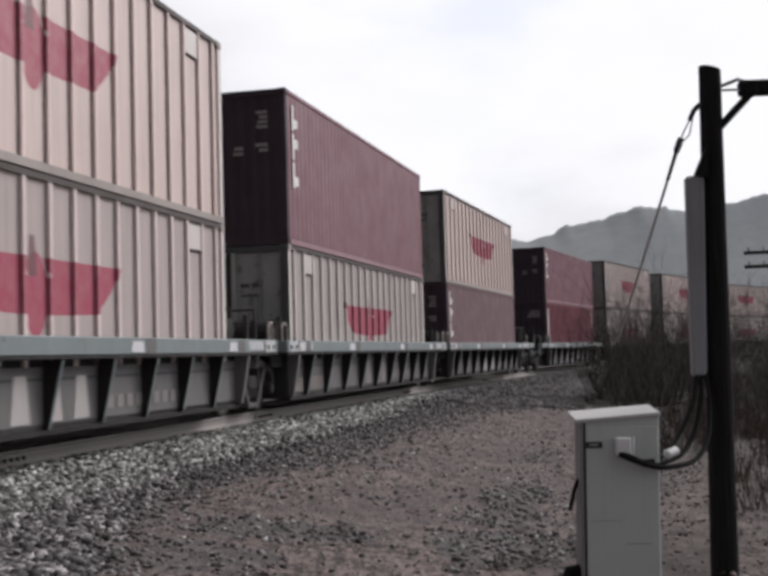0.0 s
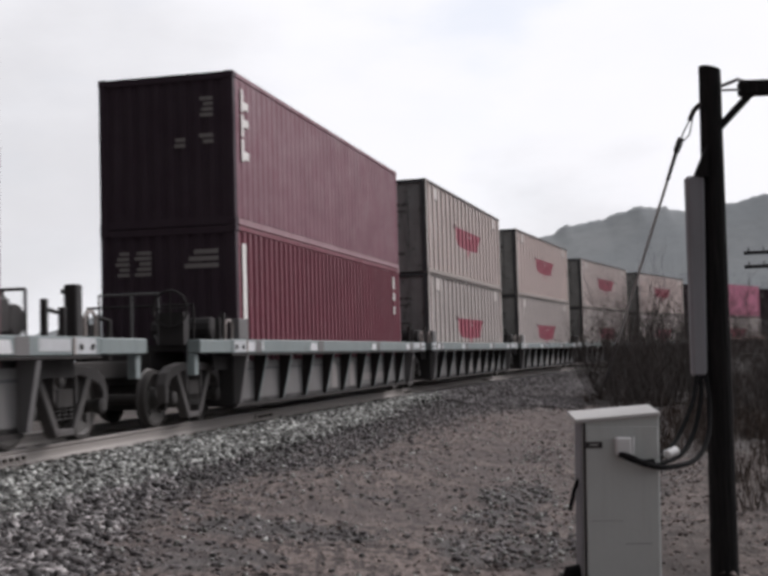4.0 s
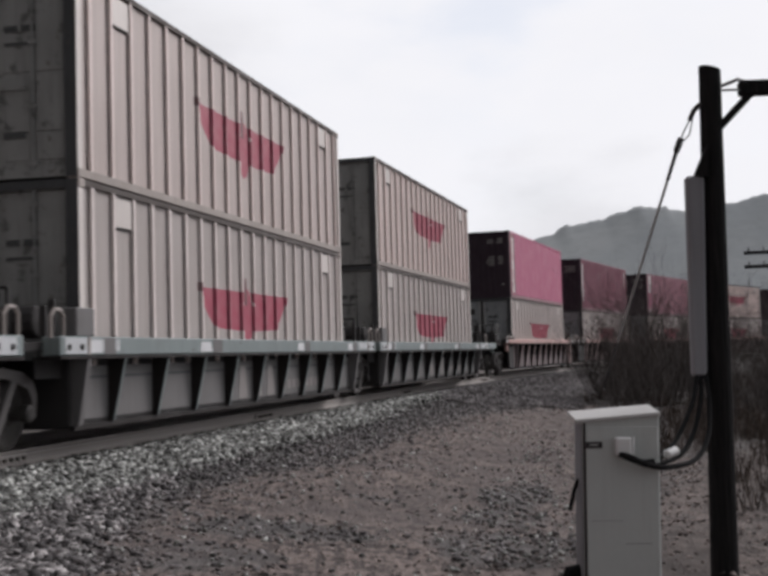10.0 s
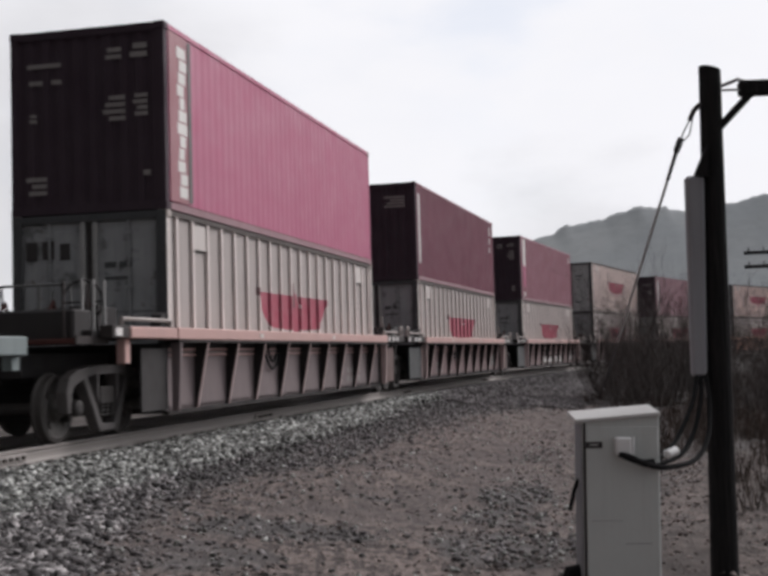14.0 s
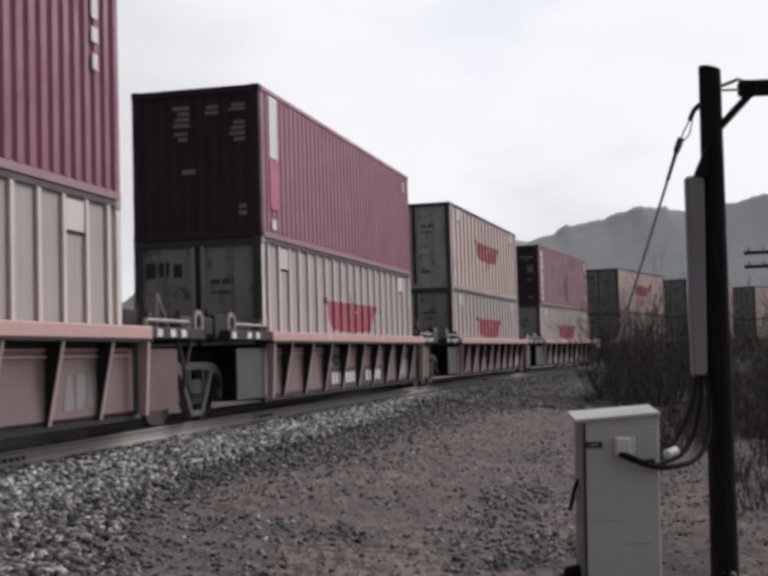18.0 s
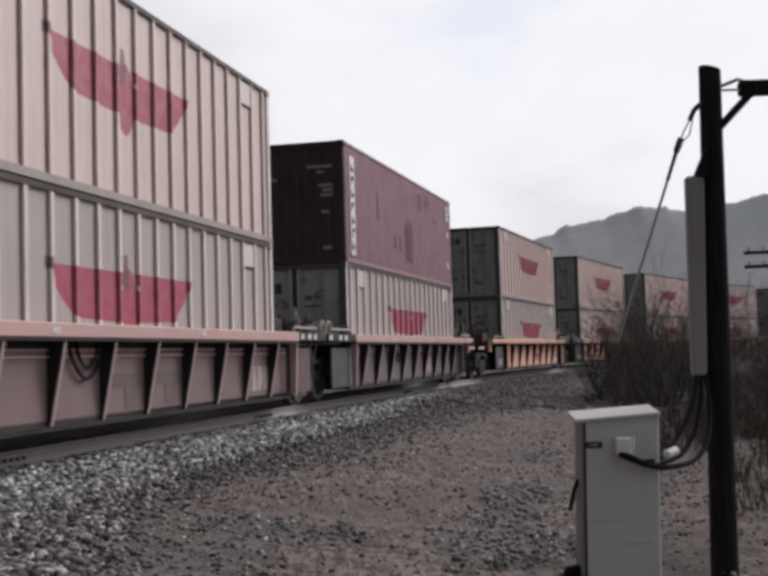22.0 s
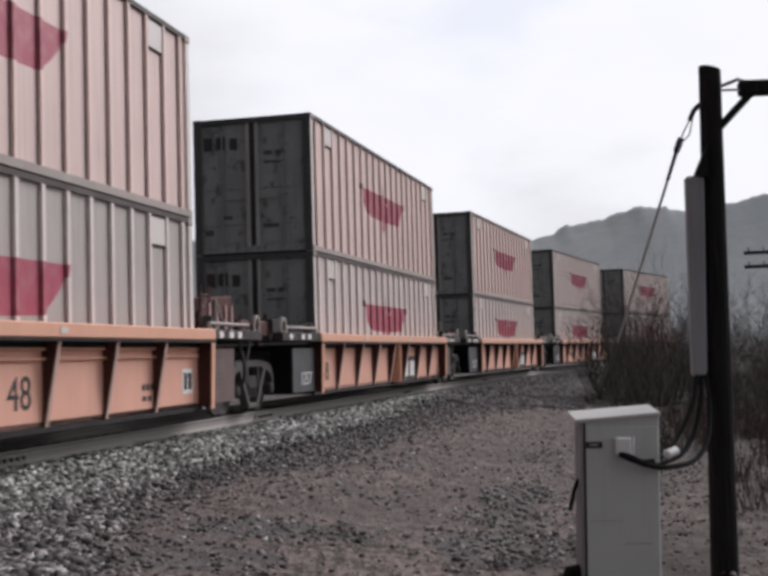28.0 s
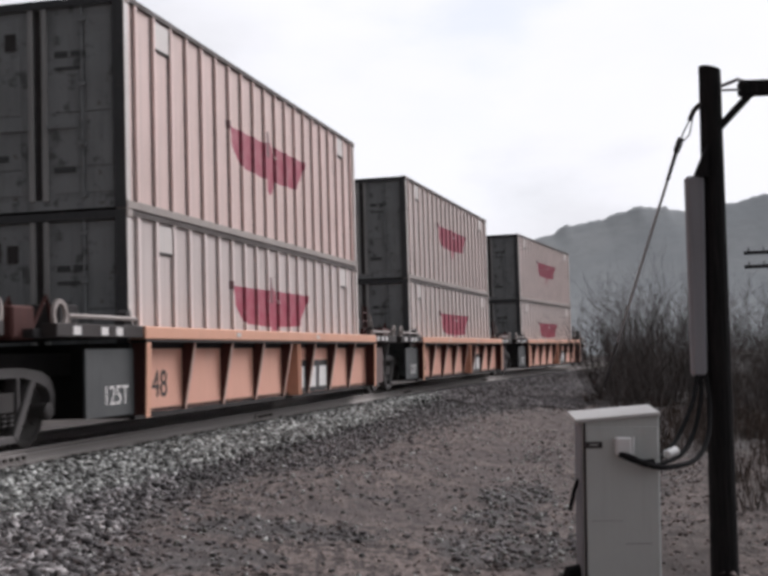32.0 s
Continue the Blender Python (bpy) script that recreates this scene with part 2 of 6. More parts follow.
M_FLANGE_PALE = paint("pale_flange_paint", (0.50, 0.385, 0.375), (0.30, 0.22, 0.21), 0.65, 0.3)
M_FLANGE_PINK = paint("pinkish_flange_paint", (0.62, 0.44, 0.38), (0.36, 0.24, 0.20), 0.65, 0.3)
M_BROWN = paint("brown_car_paint", (0.235, 0.163, 0.164), (0.12, 0.09, 0.088), 0.65, 0.4)
M_GREYBROWN = paint("greyish_brown_panel_paint", (0.205, 0.165, 0.168), (0.10, 0.083, 0.085), 0.65, 0.4)
M_BROWN_LITE = paint("faded_chord_paint", (0.60, 0.39, 0.36), (0.36, 0.24, 0.22), 0.65, 0.35)
M_DARKPANEL = paint("dark_panel_paint", (0.085, 0.065, 0.062), (0.05, 0.04, 0.04), 0.7)
M_ENDGREY = paint("end_plate_paint", (0.085, 0.09, 0.092), (0.05, 0.05, 0.05), 0.7)
M_BLACK = paint("black_steel", (0.036, 0.034, 0.035), (0.05, 0.042, 0.036), 0.75)
M_TRUCK = paint("grimy_cast_steel", (0.040, 0.037, 0.036), (0.085, 0.075, 0.068), 0.75)
M_FRAME = paint("dusty_cast_steel", (0.10, 0.093, 0.092), (0.028, 0.026, 0.026), 0.7, 0.5, 2.0)
M_WHEEL = paint("wheel_steel", (0.065, 0.06, 0.057), (0.03, 0.026, 0.024), 0.6)
M_ENDBROWN = paint("dark_end_frame_paint", (0.042, 0.035, 0.034), (0.03, 0.026, 0.024), 0.7)
M_PLATE_BROWN = paint("brown_end_plate_paint", (0.155, 0.105, 0.098), (0.075, 0.055, 0.052), 0.7, 0.5)
# dark red fittings; also stands for shaded orange paint on the webs
M_RUSTRED_SHADE = paint("dark_red_paint_and_shade", (0.085, 0.030, 0.026), (0.03, 0.018, 0.016), 0.75)
M_PALE_IRON = paint("pale_painted_iron", (0.36, 0.32, 0.30), (0.12, 0.095, 0.085), 0.6)


def rail_material():
    k = Mat("rusty_rail_steel", 0.8, 0.0)
    c = k.mix(k.rng(k.noise(3, 5, 0.6, None, "Generated"), 0.4, 0.65, 0, 1), (0.31, 0.285, 0.27), (0.44, 0.41, 0.39))
    k.color(c)
    return k.m


M_RAIL = rail_material()
M_RAILHEAD = Mat("worn_rail_head", 0.5, 0.6).color((0.30, 0.285, 0.275)).m


def wood_material(name, a, b):
    k = Mat(name, 0.9)
    g = k.noise(7, 6, 0.65, (0.6, 9.0, 9.0))
    c = k.mix(k.rng(g, 0.35, 0.65, 0, 1), a, b)
    k.color(c).bump(g, 0.5, 0.02)
    return k.m


M_TIE = wood_material("creosoted_tie_wood", (0.035, 0.030, 0.027), (0.10, 0.085, 0.075))
kp = Mat("creosoted_pole_wood", 0.9)
gp = kp.noise(6, 6, 0.65, (9.0, 9.0, 0.5))
kp.color(kp.mix(kp.rng(gp, 0.35, 0.7, 0, 1), (0.013, 0.013, 0.014), (0.030, 0.028, 0.028))).bump(gp, 0.6, 0.02)
kp.b.inputs["Specular IOR Level"].default_value = 0.1
M_POLE = kp.m
M_CABINET = paint("grey_cabinet_enamel", (0.57, 0.595, 0.58), (0.33, 0.345, 0.335), 0.5, 0.2, 2.0)
M_CABINET_LID = paint("pale_cabinet_lid", (0.55, 0.54, 0.53), (0.36, 0.35, 0.34), 0.5, 0.1, 2.0)
M_CONDUIT = paint("grey_conduit_cover", (0.28, 0.28, 0.30), (0.12, 0.12, 0.13), 0.55, 0.3)
kr = Mat("black_cable_rubber", 0.9).color((0.016, 0.016, 0.017))
kr.b.inputs["Specular IOR Level"].default_value = 0.15
M_RUBBER = kr.m
M_GALV = paint("galvanised_steel", (0.16, 0.16, 0.16), (0.08, 0.08, 0.08), 0.45)
M_GALV_DARK = paint("dark_wire_strand", (0.07, 0.07, 0.072), (0.04, 0.04, 0.04), 0.6)
M_WIRE = paint("bright_wire_strand", (0.46, 0.46, 0.46), (0.30, 0.30, 0.30), 0.5)
M_PORCELAIN = Mat("pale_porcelain", 0.25).color((0.8, 0.8, 0.8)).m


def stone_material(name, tones, scale=24):
    k = Mat(name, 0.9)
    geo = k.n("ShaderNodeNewGeometry")
    ramp = k.n("ShaderNodeValToRGB")
    el = ramp.color_ramp.elements
    el[0].position, el[0].color = 0.0, (*tones[0], 1)
    el[1].position, el[1].color = 1.0, (*tones[-1], 1)
    for i, t in enumerate(tones[1:-1]):
        e = el.new((i + 1) / (len(tones) - 1))
        e.color = (*t, 1)
    k.l(geo.outputs["Random Per Island"], ramp.inputs[0])
    c = k.mix(k.rng(k.noise(scale, 4), 0.35, 0.7, 0, 0.5), ramp.outputs[0], tones[0])
    k.color(c).bump(k.noise(scale * 3, 3), 0.3, 0.01)
    return k.m


M_STONE = stone_material("crushed_ballast_stone", ((0.04, 0.04, 0.039), (0.135, 0.135, 0.13), (0.30, 0.307, 0.29), (0.70, 0.71, 0.68)))
M_DULL_STONE = stone_material("dusty_ballast_stone", ((0.034, 0.032, 0.033), (0.10, 0.094, 0.095), (0.205, 0.194, 0.193), (0.58, 0.55, 0.545)))
M_GRIT = stone_material("dark_cinder_gravel", ((0.070, 0.065, 0.068), (0.10, 0.093, 0.095), (0.14, 0.129, 0.130), (0.36, 0.338, 0.338)))
M_LEAF = stone_material("dead_leaf_litter", ((0.055, 0.045, 0.043), (0.105, 0.086, 0.082), (0.185, 0.151, 0.142), (0.40, 0.335, 0.31)), 40)


def ground_material():
    """Pale brown dirt with cinder patches and, farther out, dry grass."""
    k = Mat("trackside_dirt", 0.95)
    at = k.n("ShaderNodeAttribute")
    at.attribute_name = "offset"
    off = at.outputs["Fac"]
    ac = k.n("ShaderNodeAttribute")
    ac.attribute_name = "cinder"
    big = k.noise(0.55, 5, 0.6)
    mid = k.noise(2.6, 5, 0.65)
    fine = k.noise(7, 5, 0.7, (1.0, 0.45, 1.0))
    grit = k.noise(20, 4, 0.7, (1.0, 0.4, 1.0))
    tone = k.math("ADD", k.math("MULTIPLY", k.rng(mid, 0.36, 0.64, 0, 1), 0.30), k.math("MULTIPLY", k.rng(fine, 0.40, 0.60, 0, 1), 0.40))
    tone = k.math("ADD", tone, k.math("MULTIPLY", k.rng(grit, 0.40, 0.60, 0, 1), 0.45))
    dirt = k.mix(k.rng(tone, 0.35, 0.82, 0, 1), (0.050, 0.041, 0.039), (0.218, 0.175, 0.160))
    dirt = k.mix(k.rng(big, 0.46, 0.62, 0, 0.75), dirt, (0.11, 0.092, 0.089))
    dirt = k.mix(k.rng(k.noise(5.5, 4, 0.7), 0.54, 0.64, 0, 0.7), dirt, (0.065, 0.053, 0.05))
    cind = k.mix(k.rng(k.math("ADD", k.math("MULTIPLY", fine, 0.5), k.math("MULTIPLY", grit, 0.5)), 0.38, 0.62, 0, 1), (0.038, 0.035, 0.035), (0.15, 0.139, 0.137))
    edge = k.math("ADD", ac.outputs["Fac"], k.rng(k.noise(1.7, 5, 0.7), 0.3, 0.7, -0.38, 0.38))
    c = k.mix(k.rng(edge, 0.40, 0.92, 0, 0.95), dirt, cind)
    grass = k.mix(k.rng(k.noise(0.4, 6, 0.65), 0.38, 0.65, 0, 1), (0.034, 0.028, 0.025), (0.10, 0.082, 0.073))
    far = k.math("ADD", off, k.rng(k.noise(0.5, 5), 0.3, 0.7, -1.4, 1.4))
    c = k.mix(k.rng(far, 7.4, 10.2, 0, 0.9), c, grass)
    k.color(c).bump(k.math("ADD", fine, k.math("MULTIPLY", grit, 0.6)), 0.9, 0.05)
    return k.m


M_GROUND = ground_material()
kb = Mat("ballast_bed", 0.95)
vb = kb.noise(14, 5, 0.7)
kb.color(kb.mix(kb.rng(vb, 0.35, 0.65, 0, 1), (0.045, 0.043, 0.041), (0.18, 0.178, 0.17))).bump(vb, 1.0, 0.05)
M_BED = kb.m
# pale blue-grey base colours carry the distance haze
kh = Mat("hazed_hill_scrub", 1.0)
kh.b.inputs["Specular IOR Level"].default_value = 0.0
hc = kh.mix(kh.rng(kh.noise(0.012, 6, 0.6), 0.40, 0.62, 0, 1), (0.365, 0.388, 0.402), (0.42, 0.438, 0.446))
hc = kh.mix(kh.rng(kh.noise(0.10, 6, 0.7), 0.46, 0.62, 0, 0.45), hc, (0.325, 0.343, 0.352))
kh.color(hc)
M_HILL = kh.m
kt = Mat("bare_twig_bark", 0.95)
gt = kt.n("ShaderNodeNewGeometry")
kt.color(kt.mix(gt.outputs["Random Per Island"], (0.06, 0.053, 0.051), (0.145, 0.128, 0.122)))
M_TWIG = kt.m

kw = Mat("dead_weed_stalk", 0.95)
gw = kw.n("ShaderNodeNewGeometry")
kw.color(kw.mix(gw.outputs["Random Per Island"], (0.040, 0.032, 0.028), (0.14, 0.112, 0.097)))
M_WEED = kw.m


# ------------------------------------------------------------------ mesh tools
def box(bm, x0, x1, y0, y1, z0, z1):
    v = [bm.verts.new(c) for c in ((x0, y0, z0), (x1, y0, z0), (x1, y1, z0), (x0, y1, z0),
                                   (x0, y0, z1), (x1, y0, z1), (x1, y1, z1), (x0, y1, z1))]
    for f in ((0, 3, 2, 1), (4, 5, 6, 7), (0, 1, 5, 4), (1, 2, 6, 5), (2, 3, 7, 6), (3, 0, 4, 7)):
        bm.faces.new([v[i] for i in f])
    return v


def prism(bm, outline, place):
    """Extrudes a closed outline: place(u, v, end) gives a corner, end 0 or 1."""
    a = [bm.verts.new(place(u, v, 0)) for u, v in outline]
    b = [bm.verts.new(place(u, v, 1)) for u, v in outline]
    n = len(a)
    for i in range(n):
        bm.faces.new((a[i], a[(i + 1) % n], b[(i + 1) % n], b[i]))
    bm.faces.new(a[::-1])
    bm.faces.new(b)


def tube(bm, pts, r, n=8, taper=None):
    """A round bar along points."""
    pts = [Vector(p) for p in pts]
    rings = []
    side = None
    for i, p in enumerate(pts):
        d = (pts[min(i + 1, len(pts) - 1)] - pts[max(i - 1, 0)]).normalized()
        if side is None:
            side = d.cross(Vector((0.31, 0.2, 0.93))).normalized()
        side = (side - d * side.dot(d)).normalized()
        up = d.cross(side)
        rr = r if taper is None else r + (taper - r) * i / (len(pts) - 1)
        rings.append([bm.verts.new(p + (side * math.cos(a) + up * math.sin(a)) * rr)
                      for a in (2 * math.pi * j / n for j in range(n))])
    for a, b in zip(rings, rings[1:]):
        for j in range(n):
            bm.faces.new((a[j], a[(j + 1) % n], b[(j + 1) % n], b[j]))
    bm.faces.new(rings[0][::-1])
    bm.faces.new(rings[-1])


def spun(bm, profile, n=20, center=(0, 0, 0)):
    """A solid of revolution about the Y axis; profile rows of (y, radius)."""
    c = Vector(center)
    rings = []
    for y, r in profile:
        rings.append([bm.verts.new(c + Vector((r * math.cos(a), y, r * math.sin(a))))
                      for a in (2 * math.pi * j / n for j in range(n))])
    for a, b in zip(rings, rings[1:]):
        for j in range(n):
            bm.faces.new((a[j], b[j], b[(j + 1) % n], a[(j + 1) % n]))
    bm.faces.new(rings[0])
    bm.faces.new(rings[-1][::-1])


def mesh_of(name, bm, material, bevel=0.0, smooth=False):
    if bevel:
        bmesh.ops.bevel(bm, geom=list(bm.edges), offset=bevel, segments=1, affect="EDGES")
    bmesh.ops.recalc_face_normals(bm, faces=bm.faces)
    me = bpy.data.meshes.new(name)
    bm.to_mesh(me)
    bm.free()
    me.materials.append(material)
    if smooth:
        me.shade_smooth()
    return me


def part(name, bm, material, parent, label="", bevel=0.0, smooth=False, at=None):
    """Links a bmesh (or a shared mesh) as one part of a thing."""
    me = bm if isinstance(bm, bpy.types.Mesh) else mesh_of(name, bm, material, bevel, smooth)
    ob = new(name, me)
    ob.parent = parent
    if at is not None:
        ob.matrix_basis = at
    if label:
        tagged(ob, label)
    return ob


def boxes(*rows):
    bm = bmesh.new()
    for r in rows:
        box(bm, *r)
    return bm


def thing(name, label, category, group="", kind=""):
    ob = new(name)
    ob.empty_display_size = 0.3
    return tagged(ob, label, category, group, kind)


# ------------------------------------------------------------------ the line of the track
KNOTS = np.linspace(0, 140, 8)
BEND = (0.00136, 0.00171, 0.0029, 0.0046, 0.0056, 0.0064, 0.00699, 0.00736)
ARC = np.arange(-300, 360, 0.5)
turn_ = np.cumsum(np.interp(ARC, KNOTS, BEND)) * 0.5
turn_ += 0.20119 - np.interp(0, ARC, turn_)
LINE_X = np.cumsum(np.sin(turn_)) * 0.5
LINE_Y = np.cumsum(np.cos(turn_)) * 0.5
LINE_X += -6.6972 - np.interp(0, ARC, LINE_X)
LINE_Y += 6.0 - np.interp(0, ARC, LINE_Y)
CANT = 0.013


def on_line(s):
    return float(np.interp(s, ARC, LINE_X)), float(np.interp(s, ARC, LINE_Y))


def heading(s):
    """Unit vector along the track at s."""
    a = float(np.interp(s, ARC, turn_))
    return math.sin(a), math.cos(a)


def beside(s, right, z=0.0):
    x, y = on_line(s)
    tx, ty = heading(s)
    return x + ty * right, y - tx * right, z


def offsets(px, py):
    """Signed distance to the right of the track, and the arc length, for arrays of places."""
    sub = slice(0, len(ARC), 4)
    lx, ly, la, ls = LINE_X[sub], LINE_Y[sub], turn_[sub], ARC[sub]
    out = np.empty(len(px))
    arc = np.empty(len(px))
    for i in range(0, len(px), 4000):
        dx = px[i:i + 4000, None] - lx[None]
        dy = py[i:i + 4000, None] - ly[None]
        j = np.argmin(dx * dx + dy * dy, axis=1)
        r = np.arange(len(j))
        tx, ty = np.sin(la[j]), np.cos(la[j])
        out[i:i + 4000] = dx[r, j] * ty - dy[r, j] * tx
        arc[i:i + 4000] = ls[j] + dx[r, j] * tx + dy[r, j] * ty
    return out, arc


# ------------------------------------------------------------------ ground, ballast, track
def ground_height(px, py, off):
    n = np.array([noise.fractal(Vector((a * 0.25, b * 0.25, 0.3)), 0.8, 2.0, 4) for a, b in zip(px, py)])
    far = np.clip((np.hypot(px, py) - 90) / 400, 0, 1)
    rise = np.clip((np.abs(off) - 9) / 14, 0, 1) * np.where(off > 0, 0.25, 0.0)
    dip = 0.16 * np.exp(-((px - 2.2) ** 2 + (py - 8.6) ** 2) / 3.0)
    q = np.clip((np.abs(off) - 2.6) / 5.0, 0, 1)
    bank = 0.36 * (1 - q * q * (3 - 2 * q)) - 0.30 * (np.abs(off) < 2.2)
    # clods and hollows close by
    near = (np.hypot(px, py) < 34) & (off > 2.3) & (off < 13)
    rough = np.zeros(len(px))
    rough[near] = [0.020 * noise.fractal(Vector((a * 3.1, b * 3.1, 7.7)), 0.5, 2.0, 4) for a, b in zip(px[near], py[near])]
    n = n + 25 * rough
    return -0.88 + 0.04 * n * (1 - far) + (rise + bank) * (1 - far) - dip - 1.5 * far


def smooth(lo, hi, v):
    t = np.clip((np.asarray(v, float) - lo) / (hi - lo), 0, 1)
    return t * t * (3 - 2 * t)


def stone_edge(s):
    """How far the pale ballast reaches out from the track's middle."""
    return np.interp(s, (3.4, 5.4, 8.0, 9.6, 11.8, 14.3, 18.4, 28), (3.65, 3.05, 2.45, 2.12, 2.12, 2.2, 2.2, 1.6))


def cinder_edge(s):
    """Outer edge of the dark cinder shoulder; farther off it takes the whole verge."""
    return np.interp(s, (4, 5.4, 8.4, 10, 11, 13.8, 19.6, 23, 29, 31.5, 36), (3.9, 3.3, 2.95, 2.95, 3.35, 3.5, 3.25, 3.5, 4.4, 5.4, 9.5))


# dark patches on the dirt: along the track, outward, half sizes, strength; the last two also paint in brush shade
PATCHES = ((6.0, 4.5, 0.60, 0.95, 1.0), (4.5, 4.3, 0.65, 0.75, 0.75), (8.57, 4.84, 0.16, 0.36, 0.9), (9.8, 6.25, 1.3, 0.45, 1.0), (8.0, 6.3, 0.8, 0.50, 0.95),
           (6.3, 6.5, 0.95, 0.80, 0.9), (15.2, 6.1, 1.2, 0.30, 0.4), (12.2, 7.9, 2.2, 0.5, 0.6), (8.5, 9.4, 1.6, 0.6, 0.6), (20.0, 8.3, 5.5, 1.9, 0.95), (31.0, 8.5, 8.0, 2.8, 0.95))


def cinders(s, r):
    """How far cinder and the dark patches darken a place beside the track, 0 to 1."""
    s, r = np.asarray(s, float), np.asarray(r, float)
    f = 1 - smooth(-0.3, 0.3, r - cinder_edge(s)) * (0.55 + 0.45 * smooth(0.2, 1.6, r - cinder_edge(s)))
    for cs, cr, hs, hr, k in PATCHES:
        q = ((s - cs) / hs) ** 2 + ((r - cr) / hr) ** 2
        f = np.maximum(f, k * (1 - smooth(0.4, 1.5, q)))
    return f


def build_ground():
    def axis(lo, hi, fine0, fine1, step):
        a = list(np.arange(fine0, fine1 + 1e-6, step))
        s = step
        while a[-1] < hi:
            s *= 1.07
            a.append(a[-1] + s)
        s = step
        while a[0] > lo:
            s *= 1.07
            a.insert(0, a[0] - s)
        return np.array(a)

    gx = axis(-2600, 2600, -3.5, 8, 0.08)
    gy = axis(-800, 3200, 8, 24, 0.11)
    X, Y = np.meshgrid(gx, gy)
    px, py = X.ravel(), Y.ravel()
    off, arc = offsets(px, py)
    z = ground_height(px, py, off)
    nx, ny = len(gx), len(gy)
    idx = np.arange(nx * ny).reshape(ny, nx)
    q = np.stack([idx[:-1, :-1], idx[:-1, 1:], idx[1:, 1:], idx[1:, :-1]], -1).reshape(-1, 4)
    me = bpy.data.meshes.new("ground")
    me.from_pydata(np.stack([px, py, z], 1).tolist(), [], q.tolist())
    at = me.attributes.new("offset", "FLOAT", "POINT")
    at.data.foreach_set("value", np.abs(off).astype(np.float32))
    at = me.attributes.new("cinder", "FLOAT", "POINT")
    at.data.foreach_set("value", cinders(arc, np.abs(off)).astype(np.float32))
    me.materials.append(M_GROUND)
    me.shade_smooth()
    tagged(new("ground", me), "brown trackside dirt with dark cinders and leaf litter", "ground", kind="structure")


def swept(name, profile, s0, s1, step, material):
    """A mesh swept along the track; profile rows of (right, z), open."""
    ss = np.arange(s0, s1 + 1e-6, step)
    verts, faces = [], []
    m = len(profile)
    for s in ss:
        for r, z in profile:
            x, y, _ = beside(s, r + CANT * z)
            verts.append((x, y, z - CANT * r))
    for i in range(len(ss) - 1):
        for j in range(m - 1):
            a = i * m + j
            faces.append((a, a + m, a + m + 1, a + 1))
    me = bpy.data.meshes.new(name)
    me.from_pydata(verts, [], faces)
    me.materials.append(material)
    me.update()
    return me


def build_track():
    bed = swept("ballast_bed", [(-3.2, -0.85), (-2.5, -0.52), (-1.55, -0.23), (1.55, -0.23), (2.05, -0.37), (2.6, -0.52), (3.3, -0.85)],
                -60, 250, 1.0, M_BED)
    tagged(new("ballast", bed), "raised bed of crushed grey stone", "ballast", kind="structure")
    track = thing("railway_track", "rusty steel rails on dark wooden ties", "track", kind="structure")
    half = [(0.0, 0.0), (0.030, -0.002), (0.0365, -0.012), (0.036, -0.036), (0.012, -0.048), (0.009, -0.14), (0.03, -0.155), (0.07, -0.166), (0.07, -0.178)]
    prof = [(r, z) for r, z in half] + [(-r, z) for r, z in half[::-1]]
    for side in (0.755, -0.755):
        me = swept("rail", [(side + r, z) for r, z in prof], -60, 250, 0.5, M_RAIL)
        ob = new("rail", me)
        ob.parent = track
        hd = swept("running_surface", [(side + r, z + 0.002) for r, z in ((-0.028, -0.001), (0, 0.0), (0.028, -0.001))], -60, 250, 0.5, M_RAILHEAD)
        ho = new("running_surface", hd)
        ho.parent = track
    # joint bars with bolts on the outer web
    for s in (7.9, 17.0, 29.0, 41.0):
        x, y, _ = beside(s, 0.755 + 0.02)
        tx, ty = heading(s)
        m = pose(x, y, -0.095 - CANT * 0.75, 0, 0, math.degrees(math.atan2(ty, tx)))
        bm = bmesh.new()
        prism(bm, [(-0.05, 0.0), (0.05, 0.0), (0.035, -0.022), (-0.04, -0.03)], lambda u, v, e: ((-0.46, 0.46)[e], v, u))
        jb = part("joint_bar", bm, M_RAIL, track, "bolted rail joint bar", at=m)
        for i in range(6):
            bb = bmesh.new()
            spun(bb, [(-0.065, 0.022), (-0.02, 0.022)], 6, ((i - 2.5) * 0.14, 0, -0.004))
            part("bolt", bb, M_TIE, jb)
    return track


